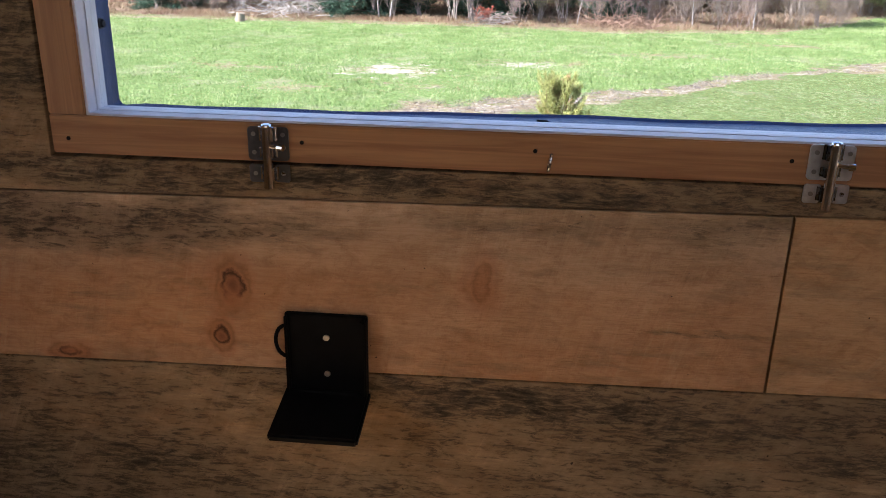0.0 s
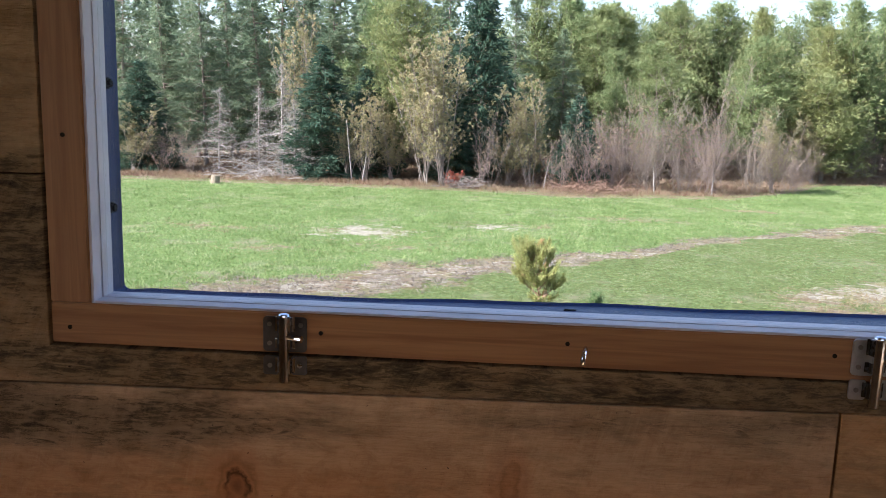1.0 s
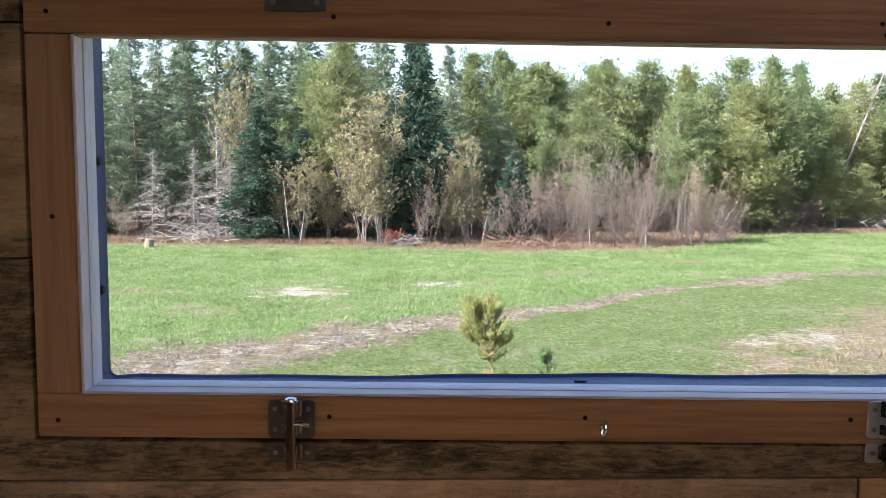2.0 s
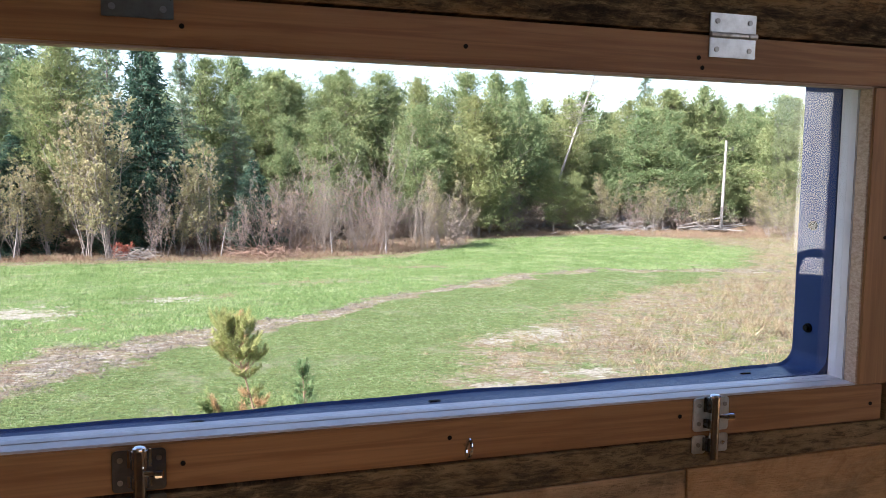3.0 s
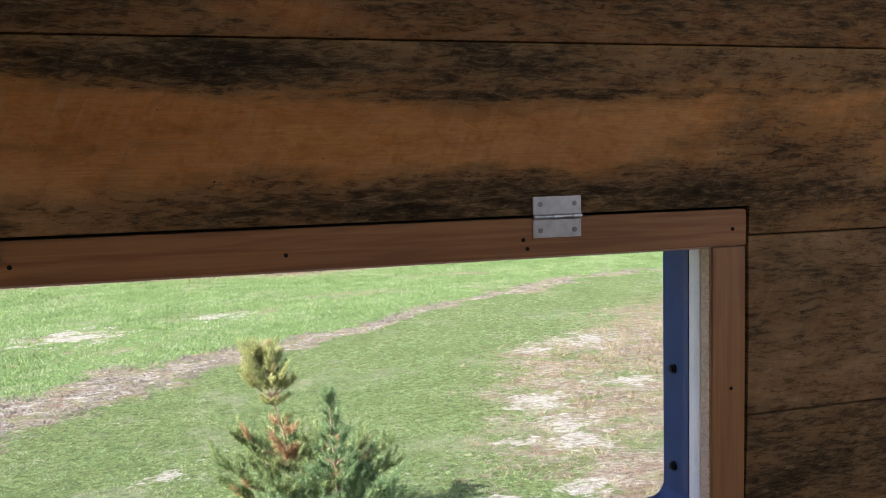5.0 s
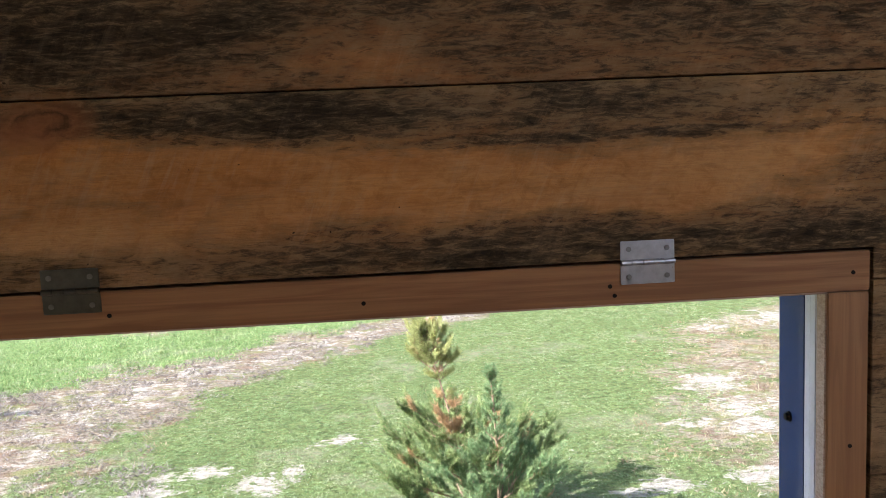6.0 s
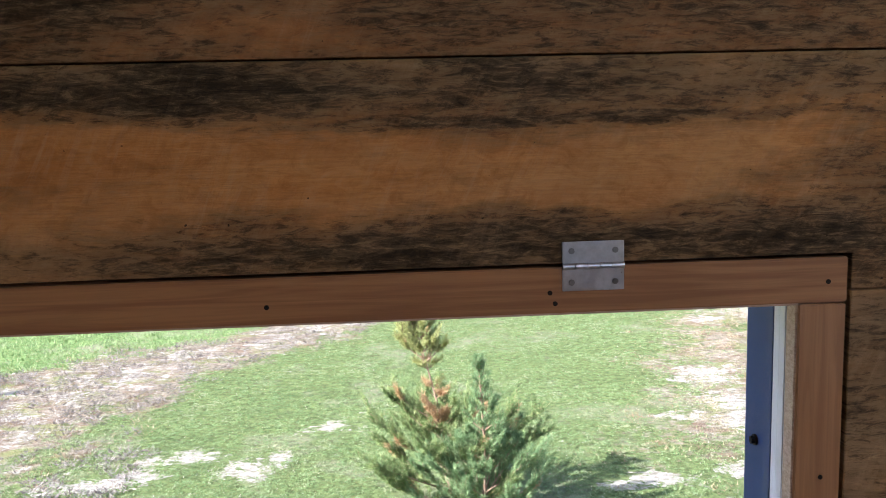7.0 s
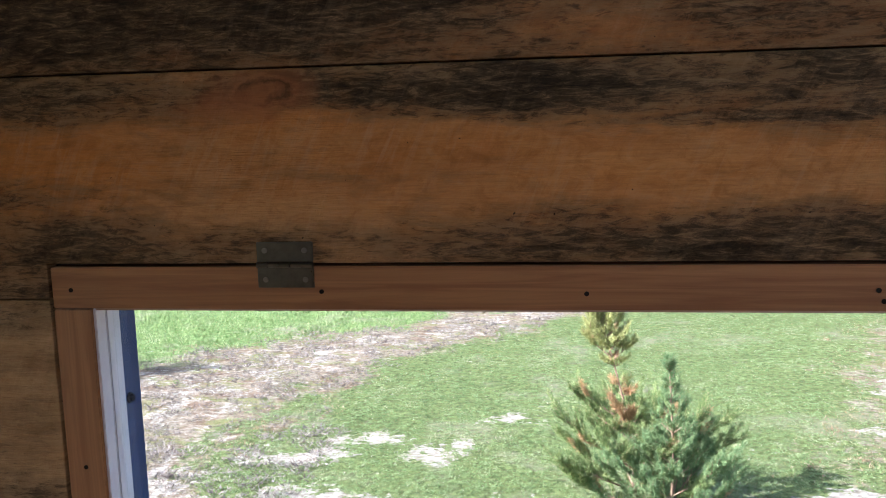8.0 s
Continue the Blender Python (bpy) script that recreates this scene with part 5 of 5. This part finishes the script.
def stems(name, seed, h, count, spread, twigs, bark, material, label, leaf=None, thick=0.035, leaf_share=0.6, category="tree"):
    """A broadleaf clump: several upright stems that fork into twigs, with loose leaves or none."""
    rng = np.random.default_rng(seed)
    wood, P, W = [], [], []
    for k in range(count):
        a = rng.uniform(0, 2 * np.pi)
        hh = h * rng.uniform(0.62, 1.0) if k else h
        out = rng.uniform(0.2, 1.0) * spread
        line = bend((rng.normal(0, 0.12 * spread * 3), rng.normal(0, 0.12 * spread * 3), -0.1), (math.cos(a) * out, math.sin(a) * out, 1.0), hh, 0.25, 7, rng, 0.05)
        wood.append((line, thick * rng.uniform(0.6, 1.1), 0.008))
        for j in range(twigs):
            u = rng.uniform(0.16, 0.98)
            i = min(int(u * 7), 6)
            p = line[i] + (line[i + 1] - line[i]) * (u * 7 - i)
            b = rng.uniform(0, 2 * np.pi)
            long = hh * rng.uniform(0.10, 0.26) * (1.15 - u)+ 0.25
            tw = bend(p, (math.cos(b), math.sin(b), 0.9), long, 0.5, 4, rng, 0.12)
            wood.append((tw, 0.010, 0.004))
            for e in range(2):
                t2 = bend(tw[2 + e], (rng.normal(0, 1), rng.normal(0, 1), 0.8), long * 0.5, 0.3, 2, rng, 0.1)
                wood.append((t2, 0.006, 0.003))
                if rng.uniform() < leaf_share:
                    P += [t2[1], t2[2]]
                    W += [t2[2] - t2[1]] * 2
            if rng.uniform() < leaf_share:
                P += [tw[-1], tw[3]]
                W += [tw[-1] - tw[-2]] * 2
    leaves = None
    if leaf and P:
        W = np.array(W)
        W /= np.linalg.norm(W, axis=1)[:, None]
        leaves = tufts(P, W, *leaf, rng)
    return tree(name, wood, leaves, bark, material, label, category, sides=3)


def cone(v):
    return (1 - v) ** 0.85


def plant(kinds, places, rng, jitter=0.12):
    """Sets out copies of the prototypes, each at (x, y, height)."""
    first = {}
    for k, (x, y, h) in enumerate(places):
        ob, own = kinds[k % len(kinds)]
        s = h / own
        w = s ** 0.6 * rng.uniform(1 - jitter, 1 + jitter)
        z = float(height(np.array(x), np.array(y)))
        m = Matrix.LocRotScale((x, y, z), Euler((rng.normal(0, 0.015), rng.normal(0, 0.015), rng.uniform(0, 6.28))), (w, w, s))
        if k < len(kinds):
            first[k] = m
        else:
            copy_thing(ob, m)
    for k, m in first.items():
        kinds[k][0].matrix_basis = m


PINES = [(-4.9, 47.5, 11.8), (-6.5, 50, 10.8), (2.7, 57, 12.5), (5.0, 58, 12.6), (6.9, 56, 11.5), (9.2, 57, 11.1), (11.4, 60, 12.0), (12.9, 57, 12.2), (15.8, 59, 12.2), (17.7, 56, 11.6),
         (21.0, 58, 12.4), (22.8, 56, 12.2), (26.4, 59, 12.2), (16.2, 52.5, 9.3), (21.2, 54, 10.3), (30.8, 60, 10.5), (10.5, 52, 8.7), (8.0, 52.5, 8.3)]
RIGHT_PINES = [(32.1, 62, 11.2), (37.5, 63, 11.4), (37.6, 60, 10.4), (42.0, 62, 12.3), (45.3, 61, 11.7), (50.6, 64, 11.7), (48.6, 57, 11.8), (50.1, 56, 11.5), (39.2, 59, 10.2),
               (34.2, 60.5, 8.2), (40.7, 59, 8.3), (28.1, 62, 9.9), (26.4, 63, 11.2), (28.2, 56.6, 5.6), (30.2, 57.2, 4.8), (54.5, 58, 12.1), (55.1, 56, 11.7), (57.4, 54, 11.8)]
SPRUCES = [(-17.1, 50, 13.1), (-17.4, 56, 12.7), (-14.0, 52, 13.2), (-12.3, 54, 13.2), (-9.2, 49, 11.7), (-20.9, 47, 11.3), (-20.3, 52, 11.9), (-19.7, 56, 12.1), (1.7, 53, 11.5), (4.5, 50, 8.7), (44.4, 72, 13.9)]
DARK_SPRUCES = [(-8.8, 44.8, 7.1), (-0.2, 48, 12.2), (-19.3, 46, 6.0), (5.2, 46.5, 4.9), (-6.6, 46.5, 6.0), (-1.8, 46.0, 5.0)]
LEAFY = [(-2.1, 43.2, 8.1), (-3.1, 43.8, 7.5), (2.5, 44, 5.9), (-10.4, 48.5, 9.8), (1.3, 44.5, 4.6), (-6.3, 43.8, 4.8), (-5.0, 44.6, 4.6), (39.5, 54, 3.8), (42.3, 50, 4.3), (24.5, 57.0, 4.4), (33.0, 57.5, 4.6), (36.8, 56.6, 4.2), (20.2, 52.6, 4.0), (40.6, 46, 3.3), (15.7, 46, 4.6), (-7.3, 44.2, 4.6), (-19.3, 44.5, 3.9)]
BARE = [(0.1, 42.6, 4.6), (13.3, 50, 8.0), (6.6, 44.5, 5.6), (7.9, 45, 6.1), (9.5, 46, 6.5), (10.8, 45, 5.7), (12.3, 44.5, 4.9), (14.2, 46, 5.1), (15.8, 45.5, 4.4), (17.7, 48, 3.6), (8.3, 43.5, 4.6),
        (5.3, 44, 4.3), (4.0, 43.5, 3.7), (-15.9, 44, 3.1), (-17.7, 44.6, 3.4), (11.5, 43.8, 4.3), (14.4, 44.6, 3.6)]
DEAD = [(-11.0, 44.8, 6.2), (-12.5, 45.5, 4.9), (25.8, 59, 4.0), (-14.7, 45.2, 4.8), (-10.2, 44.2, 4.3)]

rng = np.random.default_rng(5)
pine_kinds = [(jack_pine("pine_tree", 21 + k, 11.0, lo, w, n, 13, (0.23, 0.055, 5, 0.5), "yellow-green jack pine at the edge of the clearing"), 11.0)
              for k, (lo, w, n) in enumerate(((0.10, 4.0, 120), (0.22, 3.5, 100), (0.06, 4.4, 130), (0.14, 3.7, 110)))]
spruce_kinds = [(conifer("spruce_tree", 31 + k, 12.0, lo, w, 0.05, -0.25, 150, M["spruce"], M["bark"], "tall grey-green spruce at the edge of the clearing", cone, (0.24, 0.05, 11, 0.55), 0.5), 12.0)
                for k, (lo, w) in enumerate(((0.12, 2.5), (0.06, 2.9)))]
dark_kinds = [(conifer("fir_tree", 41, 8.0, 0.03, 2.6, 0.05, -0.2, 190, M["dark_spruce"], M["bark"], "dense dark green fir", cone, (0.30, 0.08, 7, 0.45), 0.2), 8.0)]
leafy_kinds = [(stems("broadleaf_tree", 51 + k, 7.0, c, 0.32, 24, M["pale_bark"], M["leaf"], "pale many-stemmed tree with yellowing leaves", (0.10, 0.07, 7, 1.3), 0.036, sh), 7.0)
               for k, (c, sh) in enumerate(((11, 0.9), (10, 0.75)))]
bare_kinds = [(stems("bare_bush", 61 + k, 5.0, c, 0.62, 12, M["bark"] if k == 1 else M["twig"], M["rust_leaf"], "leafless grey-brown bush with a few withered leaves", (0.08, 0.05, 3, 1.2), 0.016, sh, "bush"), 5.0)
              for k, (c, sh) in enumerate(((11, 0.3), (9, 0.12), (12, 0.42)))]
dead_kinds = [(conifer("dead_spruce", 71, 5.5, 0.05, 1.5, 0.15, -0.6, 100, M["dead_wood"], M["dead_wood"], "grey dead spruce with bare lichened limbs", cone, (0.25, 0.022, 3, 0.8), 0.6), 5.5)]
far_pine = [(jack_pine("pine_tree", 25 + k, 11.0, 0.12, 4.2, 80, 9, (0.34, 0.11, 3, 0.5), "yellow-green jack pine deeper in the wood"), 11.0) for k in range(2)]
far_spruce = [(conifer("spruce_tree", 35, 12.0, 0.1, 2.6, 0.05, -0.25, 90, M["spruce"], M["bark"], "grey-green spruce deeper in the wood", cone, (0.45, 0.15, 5, 0.5), 0.3, 5), 12.0)]
behind = [(float(a), float(b), float(c)) for a, b, c in zip(rng.uniform(-36, 76, 100), rng.uniform(61, 82, 100), rng.uniform(9.0, 12.0, 100))]
plant(pine_kinds, [(x, y, h * 0.93) for x, y, h in PINES + RIGHT_PINES] + [(float(a), float(b), float(c)) for a, b, c in zip(rng.uniform(3, 60, 22), rng.uniform(60.5, 64, 22), rng.uniform(6.0, 9.5, 22))], rng, 0.22)
plant(far_pine, [p for p in behind if p[0] > 0], rng)
plant(spruce_kinds, SPRUCES, rng)
plant(far_spruce, [(x, y, h + 2.2) for x, y, h in behind if x <= 0] + [(-2.6, 56, 14.0), (-5.2, 58, 14.4), (-8.0, 57, 14.2), (-10.6, 60, 14.6), (-3.6, 62, 14.6), (-14.6, 59, 14.6), (-6.8, 63, 15.0), (-22.5, 57, 13.5)], rng)
plant(dark_kinds, DARK_SPRUCES, rng)
plant(leafy_kinds, LEAFY, rng)
plant(bare_kinds, BARE + [(float(a), float(b), float(c)) for a, b, c in zip(rng.uniform(4.5, 18, 11), rng.uniform(43.6, 48, 11), rng.uniform(2.2, 4.2, 11))]
      + [(float(a), float(58 + (a - 34) * -0.4), 2.2) for a in np.linspace(27, 46, 12)]
      + [(float(a), float(b), float(c)) for a, b, c in zip(rng.uniform(17, 42, 18), rng.uniform(56.5, 59, 18), rng.uniform(2.6, 4.6, 18))], rng)
plant(dead_kinds, DEAD, rng)

red = stems("red_shrub", 77, 0.85, 6, 0.4, 7, M["bark"], M["red_leaf"], "small shrub with red autumn leaves", (0.08, 0.06, 4, 1.0), 0.010, 0.7, "bush")
red.location = (-1.6, 42.5, 0.0)
rng = np.random.default_rng(14)
for x, y, h, lean in ((11.9, 43.6, 1.2, 0.06), (-6.9, 43.2, 3.3, -0.08), (-6.4, 43.4, 2.2, 0.12), (3.2, 43.6, 1.5, 0.12), (8.9, 43.2, 1.4, -0.1)):
    stem = bend((x, y, -0.1), (lean, 0.0, 1.0), h + 0.1, 0.0, 5, rng, 0.03)
    twig = bend(stem[3], (0.7, 0.2, 0.8), h * 0.2, 0.2, 3, rng, 0.1)
    tagged(raw("dead_sapling", *tubes([(stem, 0.045, 0.02), (twig, 0.02, 0.01)], 6), M["dead_wood"], smooth=True), "broken pale dead sapling at the wood's edge", "dead tree", "dead saplings")

# leaning dead birch above the wood
rng = np.random.default_rng(8)
line = bend((28.6, 59.6, -0.2), (0.36, 0, 1), 13.6, 0.0, 9, rng, 0.035)
wood = [(line, 0.13, 0.045)]
for k in range(70):
    u = rng.uniform(0.55, 1.0)
    i = min(int(u * 9), 8)
    p = line[i] + (line[i + 1] - line[i]) * (u * 9 - i)
    a = rng.uniform(0, 6.28)
    tw = bend(p, (math.cos(a) + 0.1, math.sin(a), 0.5), rng.uniform(0.7, 2.2), -0.5, 4, rng, 0.15)
    wood.append((tw, 0.022, 0.008))
    wood.append((bend(tw[2], (rng.normal(0, 1), rng.normal(0, 1), 0.2), 0.7, -0.4, 3, rng, 0.15), 0.012, 0.006))
snag = tagged(raw("dead_birch", *tubes(wood, 5), M["dead_wood"], smooth=True), "leaning silver-grey dead birch with bare limbs", "tree")

# pole, logs, stump, brush
pole = tagged(empty("utility_pole", (41.8, 55.0, 0.0)), "slim pale utility pole leaning slightly beside the wood", "pole")
part("mast", rod(bmesh.new(), (0, 0, -0.4), (0.19, 0, 7.15), 0.125, 12, 0.095), M["dead_wood"], pole)
bm = rod(bmesh.new(), (0.17, 0, 6.35), (0.72, -0.1, 6.5), 0.025, 8)
rod(bm, (0.72, -0.1, 6.36), (0.72, -0.1, 6.66), 0.06, 8)
part("insulator_arm", bm, M["shaded_dull_zinc"], pole)

rng = np.random.default_rng(9)
for k in range(30):
    x = rng.uniform(27, 43)
    y = 60.5 - (x - 27) * 0.33 + rng.normal(0, 0.7)
    a, long = rng.normal(0.1, 0.7), rng.uniform(1.0, 4.0)
    z = rng.uniform(0.08, 0.35)
    pts = bend((x, y, z), (math.cos(a), math.sin(a), rng.uniform(-0.02, 0.28) if k % 3 else 0.03), long, -0.05, 4, rng, 0.04)
    tagged(raw("fallen_log", *tubes([(pts, rng.uniform(0.05, 0.13), 0.03)], 6), M["dead_wood"], smooth=True), "pale fallen log lying at the wood's edge", "log", "fallen logs")


def brush_heap(x, y, wide, tall, n, seed, material, label):
    rng = np.random.default_rng(seed)
    sticks = []
    for _ in range(n):
        p = np.array([x, y, 0.05]) + np.array([rng.normal(0, wide / 2.5), rng.normal(0, wide / 3.5), abs(rng.normal(0, tall / 2.2))])
        a = rng.uniform(0, 6.28)
        sticks.append((bend(p, (math.cos(a), math.sin(a), rng.normal(0.1, 0.35)), rng.uniform(0.4, 1.5), -0.2, 3, rng, 0.12), 0.022, 0.008))
    return tagged(raw("brush_heap", *tubes(sticks, 3), material), label, "brush", kind="stuff")


brush_heap(5.4, 42.5, 2.4, 0.40, 200, 3, M["brush"], "heap of cut red-brown brush at the field's edge")
brush_heap(-1.0, 42.4, 1.4, 0.5, 80, 4, M["pale_bark"], "heap of pale sticks under the trees")
brush_heap(33.5, 58.6, 7.5, 1.0, 420, 5, M["dead_wood"], "long tangle of bleached branches at the wood's edge")
brush_heap(-12.0, 43.4, 3.0, 0.6, 150, 6, M["dead_wood"], "scattered pale branches under the spruces")
stump = tagged(part("tree_stump", rod(bmesh.new(), (-13.3, 40.3, -0.1), (-13.25, 40.3, 0.40), 0.26, 14, 0.20), M["post"]), "short weathered tree stump on the grass", "stump")


# ---- the two young pines before the window ----
def young_pine(name, seed, base, h, lean, limbs_, dead, label, kinds, dense=10):
    """A small pine: whorls of limbs, each with side shoots that are brushes of short needles. kinds: lower, upper and dead needles."""
    rng = np.random.default_rng(seed)
    ob = tagged(empty(name, base), label, "tree", "young pines")
    stem = bend((0, 0, -0.1), (0.0, 0, 1), h + 0.1, 0, 12, rng, 0.035)
    share = np.linspace(0, 1, 13)[:, None] ** 1.5
    stem[:, :2] += share * (np.array(lean) - stem[-1, :2])
    wood = [(stem, 0.026, 0.006)]
    bags = {k: ([], []) for k in ("needles", "top_needles", "dead_needles")}

    def brush(line, a, bag, step=0.013):
        """Needles all round a shoot, from the share a of its length to the tip."""
        m = len(line) - 1
        n = max(3, int(np.linalg.norm(line[-1] - line[0]) * (1 - a) / step))
        for s in np.linspace(a, 1.0, n):
            i = min(int(s * m), m - 1)
            w = line[i + 1] - line[i]
            bags[bag][0].append(line[i] + w * (s * m - i))
            bags[bag][1].append(w / np.linalg.norm(w))

    for u, reach, rise, side, rust in limbs_:
        i = min(int(u * 12), 11)
        root = stem[i] + (stem[i + 1] - stem[i]) * (u * 12 - i)
        a = radians(side) + rng.normal(0, 0.25)
        line = bend(root, (math.cos(a), math.sin(a), rise), reach, 0.4, 5, rng, 0.08)
        wood.append((line, 0.005 + 0.006 * reach, 0.003))
        bag = "dead_needles" if rust else ("top_needles" if u > 0.62 else "needles")
        brush(line, 0.55, bag)
        for e in range(int(reach * dense) + 2):
            s = rng.uniform(0.2, 0.95)
            j = min(int(s * 5), 4)
            p = line[j] + (line[j + 1] - line[j]) * (s * 5 - j)
            a2 = a + (1 if e % 2 else -1) * rng.uniform(0.45, 1.0)
            tw = bend(p, (math.cos(a2), math.sin(a2), rise + rng.uniform(0.0, 0.7)), min(0.30, reach * rng.uniform(0.18, 0.36) + 0.06), 0.5, 3, rng, 0.08)
            wood.append((tw, 0.005, 0.0025))
            brush(tw, 0.15, bag if rng.uniform() > dead else "dead_needles")
    brush(stem[-2:], 0.0, "top_needles", 0.009)
    raw("trunk", *tubes(wood, 6), M["young_bark"], ob, smooth=True)
    for nm, mt in zip(bags, kinds):
        if bags[nm][0]:
            raw(nm, *tufts(bags[nm][0], bags[nm][1], 0.056, 0.0095, 9, 0.58, rng), M[mt], ob, "rust-brown dead needles" if nm == "dead_needles" else "")
    return ob


rng = np.random.default_rng(6)


def whorls(spec):
    """(share of the height, reach, rise, limbs, rusty ones) for each whorl."""
    made = []
    for u, reach, rise, n, rusty in spec:
        turn = rng.uniform(0, 360)
        for k in range(n):
            made.append((min(0.97, u + rng.normal(0, 0.008)), reach * rng.uniform(0.75, 1.2), rise, turn + 360 * k / n, k < rusty))
    return made


first = young_pine("young_pine", 81, (1.62, 9.2, 0.0), 2.69, (-0.50, 0.24), whorls([(0.975, 0.12, 1.8, 3, 0), (0.94, 0.22, 1.4, 4, 0), (0.90, 0.32, 1.1, 4, 0), (0.86, 0.42, 0.9, 5, 0), (0.815, 0.48, 0.75, 5, 0), (0.77, 0.44, 0.6, 4, 0), (0.735, 0.18, 0.5, 3, 1),
                   (0.66, 0.12, 0.5, 2, 1), (0.60, 0.22, 0.6, 3, 1), (0.53, 0.34, 0.5, 3, 0), (0.475, 0.58, 0.5, 4, 1), (0.41, 0.85, 0.5, 5, 0), (0.34, 1.1, 0.5, 6, 0), (0.26, 1.25, 0.45, 6, 0), (0.17, 1.35, 0.4, 6, 0), (0.09, 1.3, 0.4, 6, 0)]), 0.025,
                   "young yellow-green pine with some rusty needles", ("young_needles", "tip_needles", "rust_needles"))
second = young_pine("young_pine", 82, (1.95, 8.5, 0.0), 2.30, (-0.05, -0.02), whorls([(0.97, 0.06, 2.0, 3, 0), (0.92, 0.09, 1.5, 3, 0), (0.85, 0.11, 1.1, 4, 0), (0.775, 0.14, 0.9, 4, 0), (0.70, 0.19, 0.8, 4, 0), (0.625, 0.25, 0.7, 4, 0), (0.55, 0.34, 0.65, 5, 0),
                    (0.47, 0.48, 0.65, 5, 0), (0.38, 0.68, 0.6, 6, 0), (0.29, 0.9, 0.55, 6, 0), (0.19, 1.05, 0.5, 6, 0), (0.09, 1.0, 0.4, 6, 0)]), 0.02,
                    "young deep-green pine with a thin leader", ("deep_needles", "deep_needles", "rust_needles"), 7)
# an unseen third young pine, added past the window's edge to shade the track
copy_thing(second, pose(-10.9, 14.1, 0.0, 0, 0, 70) @ Matrix.Scale(1.6, 4))
